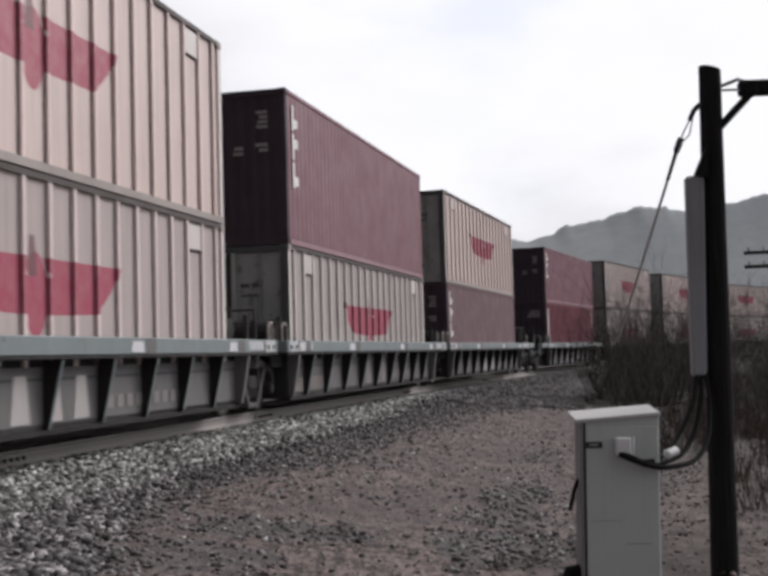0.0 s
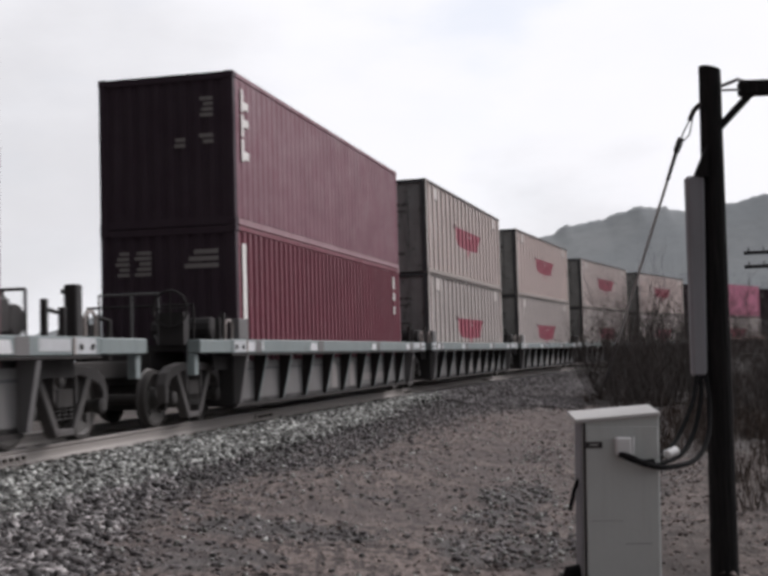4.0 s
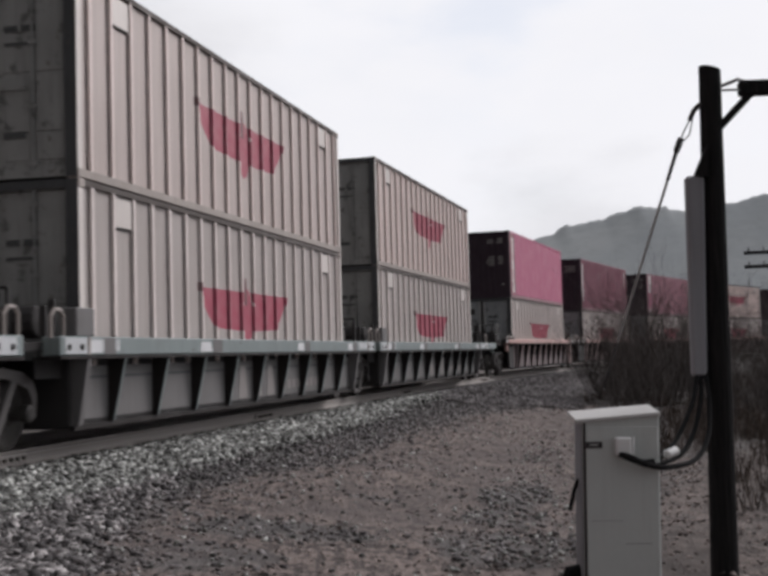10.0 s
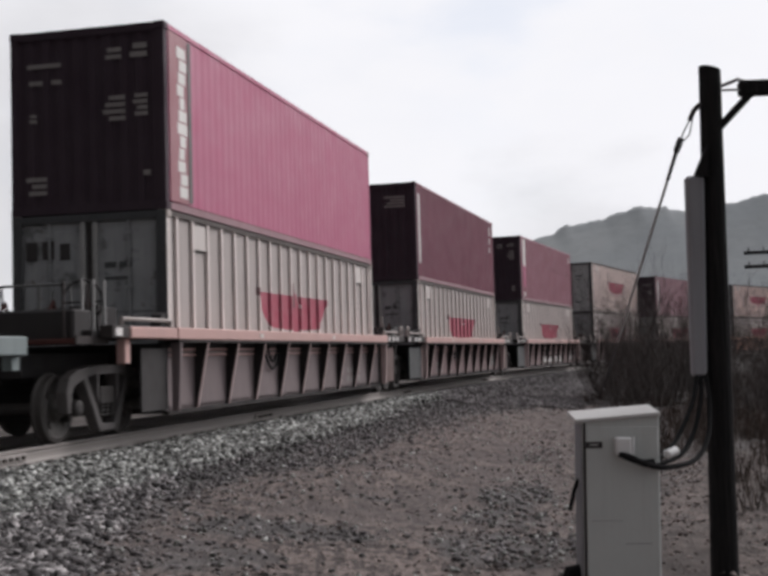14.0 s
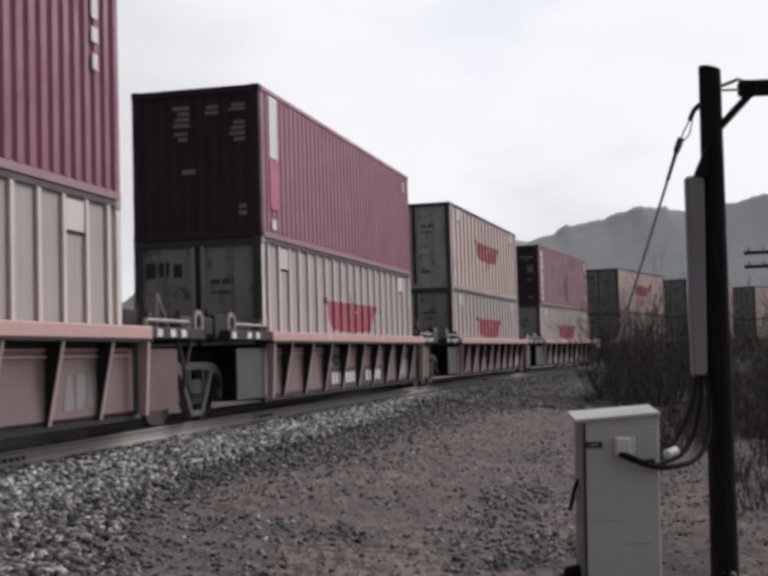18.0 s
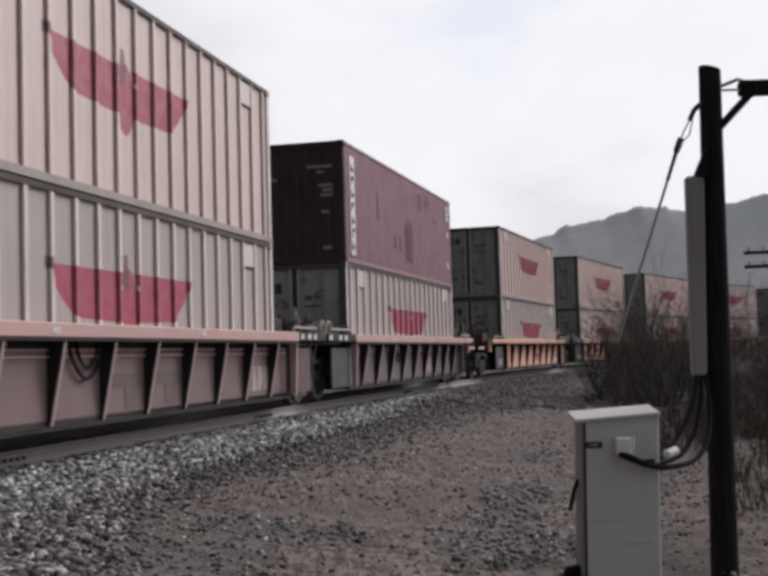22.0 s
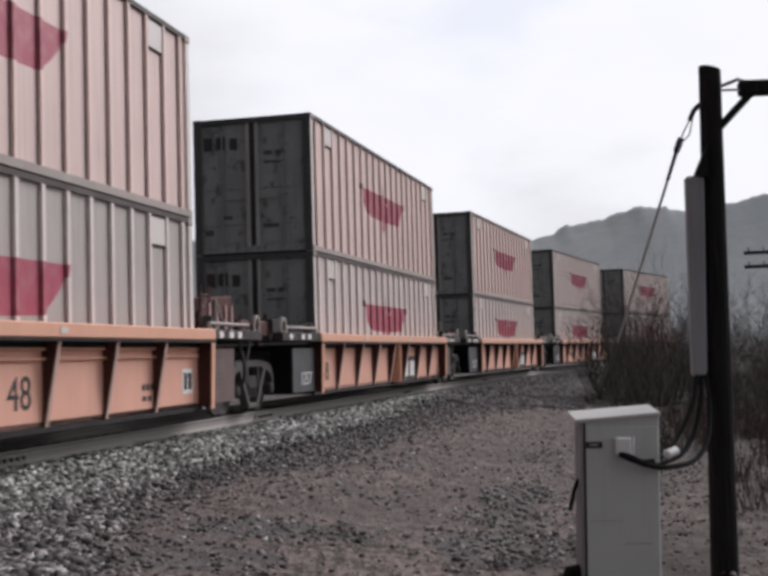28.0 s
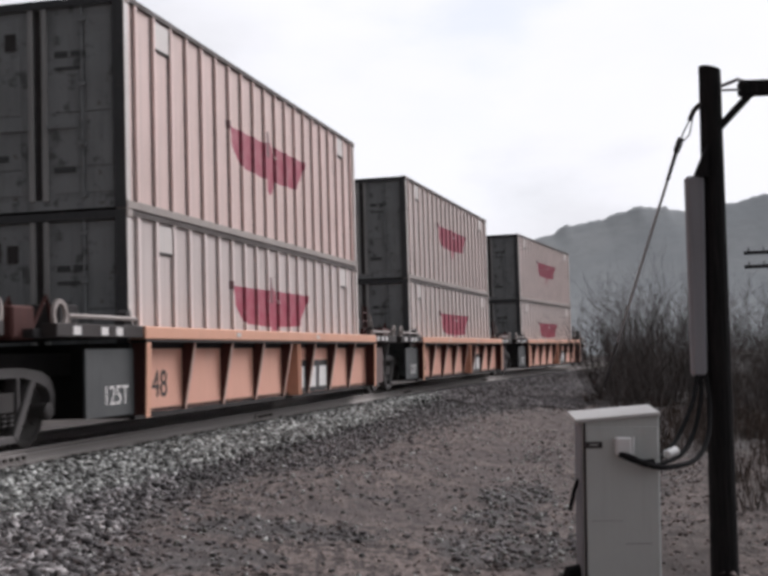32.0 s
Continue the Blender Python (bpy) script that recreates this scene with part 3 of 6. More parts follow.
# ------------------------------------------------------------------ hills and distance
def build_hills():
    def ridge(name, label, dist, pts, base_z, seed):
        """A hill range: skyline rows of (x, z) at the given distance, with depth behind and a slope in front."""
        xs = np.arange(pts[0][0], pts[-1][0] + 1, 3.0)
        zs = np.interp(xs, [p[0] for p in pts], [p[1] for p in pts])
        rows = [(-0.30, 0.0), (-0.22, 0.16), (-0.15, 0.38), (-0.09, 0.62), (-0.04, 0.85), (-0.007, 0.972), (0.0, 1.0), (0.1, 0.8), (0.25, 0.0)]
        verts = []
        wide = np.exp(-0.5 * (np.arange(-40, 41) / 16.0) ** 2)
        calm = np.convolve(np.pad(zs, 40, mode="edge"), wide / wide.sum(), mode="valid")
        for fd, fz in rows:
            blend = max(0.0, 1 - abs(fd) / 0.06)
            for i, (x, zt) in enumerate(zip(xs, zs * blend + calm * (1 - blend))):
                k = dist * (1 + fd)
                top = zt + 2.1 * noise.fractal(Vector((x * 0.10, 3.1, seed)), 0.5, 2.0, 4)
                verts.append((x * (1 + 0.35 * fd), k, base_z + (zt - base_z) * fz + (top - zt) * fz ** 30))
        n = len(xs)
        faces = [(r * n + i, r * n + i + 1, (r + 1) * n + i + 1, (r + 1) * n + i) for r in range(len(rows) - 1) for i in range(n - 1)]
        me = bpy.data.meshes.new(name)
        me.from_pydata(verts, [], faces)
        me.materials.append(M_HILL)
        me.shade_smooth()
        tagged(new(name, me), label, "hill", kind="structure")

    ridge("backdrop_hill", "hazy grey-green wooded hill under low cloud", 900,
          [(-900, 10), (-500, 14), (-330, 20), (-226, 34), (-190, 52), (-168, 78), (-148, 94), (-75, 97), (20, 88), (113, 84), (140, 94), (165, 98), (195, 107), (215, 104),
           (228, 101), (245, 103), (261, 106), (290, 112), (340, 128), (420, 150), (560, 150), (900, 110), (1400, 60)], -4, 3)


build_ground()
build_track()
build_hills()


# ------------------------------------------------------------------ containers
LONG, WIDE = 12.19, 2.44
HX, HY = LONG / 2, WIDE / 2


def container_frame(ob, H, mat_rail, mat_post, mat_top=None, mat_head=None):
    """Rails, corner posts and castings of a freight container."""
    for sy in (-1, 1):
        y0, y1 = sorted((sy * (HY - 0.07), sy * HY))
        part("top_rail", boxes((-HX + 0.15, HX - 0.15, y0, y1, H - 0.085, H - 0.012)), mat_top or mat_rail, ob)
        part("bottom_rail", boxes((-HX + 0.15, HX - 0.15, y0, y1, 0.012, 0.115)), mat_rail, ob)
        for sx in (-1, 1):
            x0, x1 = sorted((sx * (HX - 0.14), sx * (HX - 0.01)))
            part("corner_post", boxes((x0, x1, *sorted((sy * (HY - 0.11), sy * (HY - 0.008))), 0.12, H - 0.12)), mat_head if mat_head and sx < 0 else mat_post, ob)
            for z0, z1 in ((0.0, 0.118), (H - 0.118, H)):
                x0, x1 = sorted((sx * (HX - 0.178), sx * HX))
                part("corner_casting", boxes((x0, x1, *sorted((sy * (HY - 0.16), sy * (HY + 0.004))), z0, z1)), mat_head if mat_head and sx < 0 else mat_rail, ob, bevel=0.012)
    part("roof", boxes((-HX + 0.1, HX - 0.1, -HY + 0.06, HY - 0.06, H - 0.05, H - 0.02)), mat_rail, ob)
    part("floor", boxes((-HX + 0.1, HX - 0.1, -HY + 0.06, HY - 0.06, 0.03, 0.15)), M_BLACK, ob)


def door_end(ob, H, mat, sx):
    """Two door leaves with flat lock bars either side of a dark seal, at the end sx of the container."""
    x = sx * (HX - 0.05)
    part("door_seal", boxes((*sorted((x - 0.02 * sx, x + 0.004 * sx)), -0.05, 0.05, 0.16, H - 0.13)), M_BLACK, ob)
    part("door_sill", boxes((*sorted((x - 0.03 * sx, x + 0.02 * sx)), -HY + 0.165, HY - 0.165, 0.03, 0.165)), mat, ob)
    part("door_header", boxes((*sorted((x - 0.03 * sx, x + 0.02 * sx)), -HY + 0.115, HY - 0.115, H - 0.128, H - 0.03)), mat, ob)
    for sy in (-1, 1):
        S2 = lambda a, b: sorted((sy * a, sy * b))
        door = part("door", boxes((*sorted((x - 0.03 * sx, x)), *S2(0.052, HY - 0.125), 0.17, H - 0.14)), mat, ob)
        for a, c in ((0.24, 0.58), (0.66, 1.03)):
            for z0, z1 in ((0.24, 0.56), (0.60, 1.30), (1.34, H - 0.24)):
                part("door_panel", boxes((*sorted((x + 0.001 * sx, x + 0.014 * sx)), *S2(a, c), z0, z1)), mat, door, bevel=0.006)
        part("lock_bar", boxes((*sorted((x + 0.001 * sx, x + 0.045 * sx)), *S2(0.056, 0.135), 0.14, H - 0.12)), M_ROD, door, bevel=0.012)
        bm = bmesh.new()
        tube(bm, [(x + 0.035 * sx, sy * 0.62, 0.12), (x + 0.035 * sx, sy * 0.62, H - 0.10)], 0.016, 6)
        for z in (0.2, 0.9, 1.7, H - 0.3):
            box(bm, *sorted((x, x + 0.05 * sx)), sy * 0.62 - 0.05, sy * 0.62 + 0.05, z - 0.025, z + 0.025)
        part("lock_rod", bm, mat, door)
        part("door_handle", boxes((*sorted((x + 0.03 * sx, x + 0.06 * sx)), *S2(0.13, 0.52), 1.12, 1.16)), mat, door)
        for z in (0.35, 1.05, 1.75, H - 0.4):
            part("hinge", boxes((*sorted((x, x + 0.03 * sx)), *S2(HY - 0.19, HY - 0.10), z - 0.06, z + 0.06)), mat, door)


def marks(ob, x, rows, mat, name="marking"):
    """Unreadable markings on an end wall: rows of (y0, y1, z0, z1)."""
    for y0, y1, z0, z1 in rows:
        part(name, boxes((*sorted((x, x + math.copysign(0.004, x))), y0, y1, z0, z1)), mat, ob)


def cream_container(H, label, finish, door):
    """A cream box with outside posts; the doors face the head of the train (-x)."""
    ob = thing("cargo_container", label, "container", "containers on the train")
    M_CREAM, M_POST_HIGHLIGHT = CREAMS[finish]
    low = finish.endswith("_low")
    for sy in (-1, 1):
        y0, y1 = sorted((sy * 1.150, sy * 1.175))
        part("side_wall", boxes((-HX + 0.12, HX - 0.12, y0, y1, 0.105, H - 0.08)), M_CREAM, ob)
        for i in range(20):
            x = -5.72 + i * 0.602
            bm = bmesh.new()
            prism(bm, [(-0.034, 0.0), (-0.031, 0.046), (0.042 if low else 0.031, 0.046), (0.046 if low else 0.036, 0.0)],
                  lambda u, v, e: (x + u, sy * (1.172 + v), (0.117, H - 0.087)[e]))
            part("side_post", bm, M_POST_HIGHLIGHT, ob)
            # dark strip paints in the shaded flank of each post
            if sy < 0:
                part("seam", boxes((x - (0.052 if low else 0.066), x - 0.036, -1.1785, -1.1755, 0.117, H - 0.087)), M_TRIM_SHADE, ob, "dark strip for the post's shaded side")
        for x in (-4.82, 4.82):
            if sy < 0:
                part("panel_border", boxes((x - 0.262, x + 0.262, -1.197, -1.176, H - 0.53, H - 0.125)), M_TRIM_SHADE, ob)
            part("marking_panel", boxes((x - 0.235, x + 0.235, *sorted((sy * 1.174, sy * 1.205)), H - 0.50, H - 0.13)), M_CREAM_POST, ob, "pale marking panel")
    container_frame(ob, H, M_CREAM_RAIL, M_CREAM_POST, M_TOP_RAIL)
    # dark plates paint the shade onto the post and header fronts
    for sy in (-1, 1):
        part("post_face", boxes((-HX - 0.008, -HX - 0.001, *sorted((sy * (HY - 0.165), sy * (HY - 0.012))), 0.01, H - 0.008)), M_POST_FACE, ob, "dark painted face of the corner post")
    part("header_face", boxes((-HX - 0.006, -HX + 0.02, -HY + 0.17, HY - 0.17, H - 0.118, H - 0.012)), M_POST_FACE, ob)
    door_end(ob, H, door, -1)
    part("end_wall", boxes((HX - 0.10, HX - 0.05, -HY + 0.1, HY - 0.1, 0.14, H - 0.1)), M_CREAM_RAIL, ob)
    marks(ob, -HX + 0.026, ((0.82, 1.0, H - 0.66, H - 0.38), (0.55, 0.74, H - 0.64, H - 0.38), (0.30, 0.46, H - 0.66, H - 0.42)), M_BLACK_MARK)
    marks(ob, -HX + 0.026, ((-0.42, -0.24, H - 0.80, H - 0.72), (-0.66, -0.47, H - 0.80, H - 0.72), (-0.64, -0.24, H - 0.97, H - 0.93), (-0.52, -0.22, 0.52, 0.60),
                            (0.42, 0.62, 0.72, 0.80), (0.82, 1.0, 0.40, 0.52)), M_ENDGREY)
    return ob


def corrugated(x0, x1, y, z0, z1, depth, pitch, sy):
    """One folded side sheet."""
    bm = bmesh.new()
    n = max(2, int(round((x1 - x0) / pitch)))
    p = (x1 - x0) / n
    rows = []
    for i in range(n):
        a = x0 + i * p
        for f, d in ((0.0, 0.0), (0.36, 0.0), (0.5, 1.0), (0.86, 1.0)):
            rows.append((a + f * p, y - sy * depth * d))
    rows.append((x1, y))
    lo = [bm.verts.new((a, b, z0)) for a, b in rows]
    hi = [bm.verts.new((a, b, z1)) for a, b in rows]
    for i in range(len(rows) - 1):
        bm.faces.new((lo[i], lo[i + 1], hi[i + 1], hi[i]))
    return bm


def steel_container(H, mat, label, letters=(), plates=(), fold=0.034, dark=()):
    """A corrugated steel box; its blind end faces the head of the train."""
    ob = thing("cargo_container", label, "container", "containers on the train")
    for sy in (-1, 1):
        part("side_wall", corrugated(-HX + 0.14, HX - 0.14, sy * (HY - 0.012), 0.13, H - 0.09, fold, 0.278, sy), mat, ob)
    # blind end, folded
    bm = bmesh.new()
    rows = []
    n = 9
    for i in range(n):
        a = -1.11 + i * 2.22 / n
        for f, d in ((0.0, 0.0), (0.4, 0.0), (0.5, 0.03), (0.9, 0.03)):
            rows.append((a + f * 2.22 / n, -HX + 0.03 + d))
    rows.append((1.11, -HX + 0.03))
    lo = [bm.verts.new((b, a, 0.12)) for a, b in rows]
    hi = [bm.verts.new((b, a, H - 0.1)) for a, b in rows]
    for i in range(len(rows) - 1):
        bm.faces.new((lo[i], lo[i + 1], hi[i + 1], hi[i]))
    part("end_wall", bm, M_SHADED_END, ob, "end wall with its shade painted in")
    # head corners and end rails take the same painted-in shade
    container_frame(ob, H, M_ROSE_RAIL, mat, mat, M_SHADED_END)
    part("end_rail", boxes((-HX + 0.01, -HX + 0.12, -1.06, 1.06, H - 0.13, H - 0.01)), M_SHADED_END, ob)
    part("end_rail", boxes((-HX + 0.01, -HX + 0.12, -1.06, 1.06, 0.01, 0.15)), M_SHADED_END, ob)
    door_end(ob, H, mat, 1)
    for x0, x1, z0, z1 in letters:
        part("lettering", boxes((x0, x1, -HY - 0.005, -HY + 0.010, z0, z1)), M_WHITE, ob, "white lettering shape")
    for x0, x1, z0, z1 in dark:
        part("lettering", boxes((x0, x1, -HY - 0.009, -HY - 0.0055, z0, z1)), M_DARKPANEL if len(dark) > 1 else M_PANELGREY, ob, "dark painted strip")
    # unreadable writing on the end: stacked bars
    rows = []
    for y0, y1, z0, z1 in plates:
        n = max(1, int(round((z1 - z0) / 0.10)))
        h = (z1 - z0) / n
        for i in range(n):
            cut = (y1 - y0) * (0.0, 0.28, 0.12)[(i + len(rows)) % 3]
            rows.append((y0, y1 - cut, z0 + i * h, z0 + (i + 0.66) * h))
    marks(ob, -HX + 0.024, rows, M_FADED)
    return ob


def column(x, w, z0, z1, n, gap=0.12):
    """A column of n upright letter blocks."""
    h = (z1 - z0) / n
    rows = []
    for i in range(n):
        a = z0 + i * h
        rows.append((x, x + w * 0.34, a, a + h * (1 - gap)))
        rows.append((x + w * 0.34, x + w, a + h * (0.1 + 0.3 * (i % 2)), a + h * (0.42 + 0.3 * (i % 2))))
    return rows


# ------------------------------------------------------------------ well cars
WHEEL_R = 0.42


def wheelset_mesh():
    bm = bmesh.new()
    for s in (-1, 1):
        prof = [(s * 0.685, 0.445), (s * 0.712, 0.445), (s * 0.725, 0.42), (s * 0.81, 0.412), (s * 0.82, 0.36), (s * 0.79, 0.33),
                (s * 0.765, 0.17), (s * 0.83, 0.13), (s * 0.86, 0.085), (s * 1.06, 0.075)]
        spun(bm, prof if s > 0 else prof[::-1], 22)
    spun(bm, [(-0.70, 0.08), (0.70, 0.08)], 10)
    for s in (-1, 1):
        for i in range(4):
            a = i * math.pi / 2
            c = Vector((0.24 * math.cos(a), s * 0.79, 0.24 * math.sin(a)))
            box(bm, c.x - 0.035, c.x + 0.035, c.y - 0.012, c.y + 0.012, c.z - 0.035, c.z + 0.035)
    return mesh_of("wheelset", bm, M_WHEEL)


def side_frame_mesh():
    bm = bmesh.new()
    ring = lambda pts: prism(bm, pts, lambda u, v, e: (u, (-0.075, 0.075)[e], v))
    # flat compression member whose ends hook down over the bearings
    ring([(-1.10, 0.36), (-1.13, 0.62), (-1.04, 0.79), (-0.84, 0.88), (-0.40, 0.93), (0.40, 0.93), (0.84, 0.88), (1.04, 0.79), (1.13, 0.62), (1.10, 0.36), (1.01, 0.36),
          (1.01, 0.60), (0.93, 0.70), (0.72, 0.77), (0.38, 0.82), (-0.38, 0.82), (-0.72, 0.77), (-0.93, 0.70), (-1.01, 0.60), (-1.01, 0.36)])
    # two struts converge on the spring seat
    ring([(-0.70, 0.78), (-0.57, 0.80), (-0.17, 0.19), (-0.26, 0.11)])
    ring([(0.70, 0.78), (0.57, 0.80), (0.17, 0.19), (0.26, 0.11)])
    ring([(-0.25, 0.10), (0.25, 0.10), (0.19, 0.19), (-0.19, 0.19)])
    ring([(-0.31, 0.54), (-0.25, 0.42), (-0.25, 0.83), (-0.31, 0.83)])
    ring([(0.25, 0.42), (0.31, 0.54), (0.31, 0.83), (0.25, 0.83)])
    return mesh_of("side_frame", bm, M_FRAME, 0.012)


def spring_mesh():
    bm = bmesh.new()
    pts = [(0.065 * math.cos(a), 0.065 * math.sin(a), 0.27 + a / 25.0 * 0.2) for a in np.arange(0, 25.2, 0.7)]
    tube(bm, pts, 0.016, 5)
    return mesh_of("spring", bm, M_TRUCK)


def cap_mesh():
    bm = bmesh.new()
    spun(bm, [(-0.05, 0.10), (0.04, 0.10), (0.06, 0.06)], 12)
    return mesh_of("bearing_cap", bm, M_TRUCK)


ME_WHEELSET, ME_FRAME, ME_SPRINGS, ME_CAP = wheelset_mesh(), side_frame_mesh(), spring_mesh(), cap_mesh()
ME_BOLSTER = mesh_of("truck", boxes((-0.2, 0.2, -1.05, 1.05, 0.44, 0.66), (-0.28, 0.28, -0.3, 0.3, 0.60, 0.78), (-0.75, -0.68, -0.9, 0.9, 0.25, 0.36), (0.68, 0.75, -0.9, 0.9, 0.25, 0.36)), M_TRUCK, 0.01)


def add_truck(car, x):
    tr = part("truck", ME_BOLSTER, M_TRUCK, car, "grimy two-axle truck", at=pose(x, 0, 0))
    for sy in (-1, 1):
        part("side_frame", ME_FRAME, M_FRAME, tr, at=pose(0, sy * 0.985, 0))
        for x in (-0.15, 0.0, 0.15):
            part("spring", ME_SPRINGS, M_TRUCK, tr, at=pose(x, sy * 0.985, 0))
        for sx in (-1, 1):
            part("bearing_cap", ME_CAP, M_TRUCK, tr, at=pose(sx * 0.889, sy * 1.06, WHEEL_R, 0, 0, 0 if sy > 0 else 180))
    for sx in (-1, 1):
        part("wheelset", ME_WHEELSET, M_WHEEL, tr, at=pose(sx * 0.889, 0, WHEEL_R))
    return tr


def gusset(x, w, z0, z1, yo_top, yo_bot, yi, sy):
    """A tapered upright between chord and sill, wide at the top."""
    bm = bmesh.new()
    prism(bm, [(yi, z0), (yo_bot, z0), (yo_top, z1), (yi, z1)], lambda u, v, e: (x + (-w, w)[e] / 2, sy * u, v))
    return bm


def flange(x, z0, z1, yo_top, yo_bot, sy, w=0.02):
    """The outer edge strip of an upright."""
    bm = bmesh.new()
    prism(bm, [(yo_bot - 0.006, z0), (yo_bot + 0.008, z0), (yo_top + 0.008, z1), (yo_top - 0.006, z1)], lambda u, v, e: (x + (-w, w)[e], sy * u, v))
    return bm


def well_car(style, label):
    """One well unit. style: 'grey' short wells with a long deck chord, 'brown' and 'orange' longer wells."""
    car = thing("well_car", label, "railcar", "well cars of the train")
    if style == "grey":
        ch, pn, end = M_BLUEGREY, M_PANELGREY, 7.88
        cx0, cx, cz0, cz1, px, ptop, pbot = 7.12, 7.9, 1.05, 1.27, 6.42, 0.93, 0.24
        posts = [-5.42, -4.08, -2.70, -1.32, 0.02, 1.38, 2.68, 3.95, 5.22]
    else:
        ch = M_ORANGE_LITE if style == "orange" else M_BROWN_LITE
        pn = M_ORANGE if style == "orange" else M_BROWN
        end = 9.1 if style == "orange" else 8.8
        cx0, cx, cz0, cz1, px, ptop, pbot = 6.40, 6.40, 1.25, 1.42, 6.32, 1.235, 0.27
        posts = [-4.6, -3.06, -1.53, 0.0, 1.53, 3.06, 4.6] if style == "orange" else [-5.24, -3.94, -2.63, -1.32, 0.0, 1.32, 2.63, 3.94, 5.24]
    out_top, out_bot = {"grey": (1.485, 1.31), "brown": (1.475, 1.29), "orange": (1.455, 1.28)}[style]
    for sy in (-1, 1):
        S2 = lambda a, b: sorted((sy * a, sy * b))
        bm = boxes((-cx0, cx, *S2(1.27, 1.50), cz0, cz1))
        part("top_chord", bm, ch, car, bevel=0.015)
        # near-black lip paints in the shadow line under the chord
        part("chord_lip", boxes((-cx0, cx, *S2(1.27, 1.505), cz0 - 0.035, cz0 - 0.002)), M_TRIM_SHADE, car)
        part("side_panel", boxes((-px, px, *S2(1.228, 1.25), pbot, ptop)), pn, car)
        # near-black sill stands for the shade below the panels
        part("side_sill", boxes((-px, px, *S2(1.228, 1.29), pbot - 0.06, pbot - 0.002)), M_TRIM_SHADE, car)
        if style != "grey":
            part("stiffener", boxes((-px, px, *S2(1.252, 1.275), ptop - 0.10, ptop - 0.02)), M_TRIM_SHADE, car)
        if style == "grey":
            part("panel_crease", boxes((-px, px, *S2(1.2525, 1.256), 0.775, 0.815)), M_ENDGREY, car, "dark line along the panels")
            # black plate added for the shaded gap under the chord
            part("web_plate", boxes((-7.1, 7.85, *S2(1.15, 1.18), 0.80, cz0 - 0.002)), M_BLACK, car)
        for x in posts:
            # dark web colours put the uprights' shade into the paint
            part("side_post", gusset(x, 0.05 if style == "grey" else 0.04, pbot, cz0 - 0.037, out_top, out_bot, 1.251, sy), M_RUSTRED_SHADE if style == "orange" else M_TRIM_SHADE, car, "upright web darkened for its shade")
            part("post_flange", flange(x, pbot, cz0 - 0.037, out_top, out_bot, sy, 0.02 if style == "grey" else 0.032 if style == "orange" else 0.026), {"grey": ch, "brown": M_FLANGE_PALE, "orange": M_FLANGE_PINK}[style], car)
        for x in (-px + 0.03, px - 0.03):
            bm = bmesh.new()
            w = {"grey": 0.05, "brown": 0.035, "orange": 0.02}[style]
            yi = 1.35 if style == "brown" else 1.251
            prism(bm, [(yi, pbot), (1.36 if style == "grey" else 1.45, pbot), (1.492, cz0 - 0.037), (yi, cz0 - 0.037)], lambda u, v, e: (x + (-w, w)[e], sy * u, v))
            # orange end posts get dark red in place of shaded orange
            part("end_post", bm, pn if style == "grey" else M_RUSTRED_SHADE if style == "orange" else M_FLANGE_PALE, car)
            if style == "orange":
                bm = bmesh.new()
                prism(bm, [(1.452, pbot - 0.03), (1.470, pbot - 0.03), (1.499, cz0 - 0.002), (1.478, cz0 - 0.002)], lambda u, v, e: (x + (-0.065, 0.065)[e], sy * u, v))
                part("post_flange", bm, ch, car)
        if style == "grey":
            for x, w in ((-2.75, 0.24), (2.0, 0.21), (-6.3, 0.20), (5.6, 0.20)):
                bm = bmesh.new()
                prism(bm, [(-w, cz0 + 0.03), (w, cz0 + 0.03), (w * 0.75, cz1 - 0.05), (-w * 0.75, cz1 - 0.05)], lambda u, v, e: (x + u, sy * (1.501, 1.507)[e], v))
                part("stencil_patch", bm, M_STENCIL, car, "whitewashed stencil patch")
                part("paint_patch", boxes((x + w + 0.05, x + 2.8 * w, *S2(1.501, 1.505), cz0 + 0.01, cz1 - 0.01)), M_PANELGREY, car)
        for x in () if style == "grey" else (-2.9, 1.55):
            part("reflector", boxes((x - 0.09, x + 0.09, *S2(1.501, 1.507), cz0 + 0.05, cz1 - 0.05)), M_CREAM_POST, car)
    if style == "brown":
        for z in (1.04, 1.12):
            bm = bmesh.new()
            tube(bm, [(-px + 0.1, -1.272, z), (px - 0.1, -1.272, z)], 0.014, 6)
            part("air_pipe", bm, M_BROWN_LITE, car)
        for dip, x0, x1 in ((0.78, -2.24, -1.30), (0.90, -2.05, -1.45)):
            bm = bmesh.new()
            n = 12
            tube(bm, [(x0 + (x1 - x0) * i / n, -1.30, 1.22 - (1.22 - dip) * (1 - (2 * i / n - 1) ** 2) ** 0.8) for i in range(n + 1)], 0.022, 6)
            part("brake_hose", bm, M_RUBBER, car, "sagging black brake hose")
    part("well_floor", boxes((-px, px, -1.25, 1.25, pbot - 0.04, pbot + 0.06)), M_BLACK, car)
    for sx in (-1, 1):
        X = lambda a, b: sorted((sx * a, sx * b))
        part("bulkhead", boxes((*X(px + 0.002, px + 0.09), -1.27, 1.27, pbot, cz0 - 0.04)), M_BLACK, car)
        part("centre_sill", boxes((*X(px + 0.09, end - 0.02), -0.45, 0.45, 0.80, 1.10)), M_BLACK, car)
        dz = cz1 - 0.06
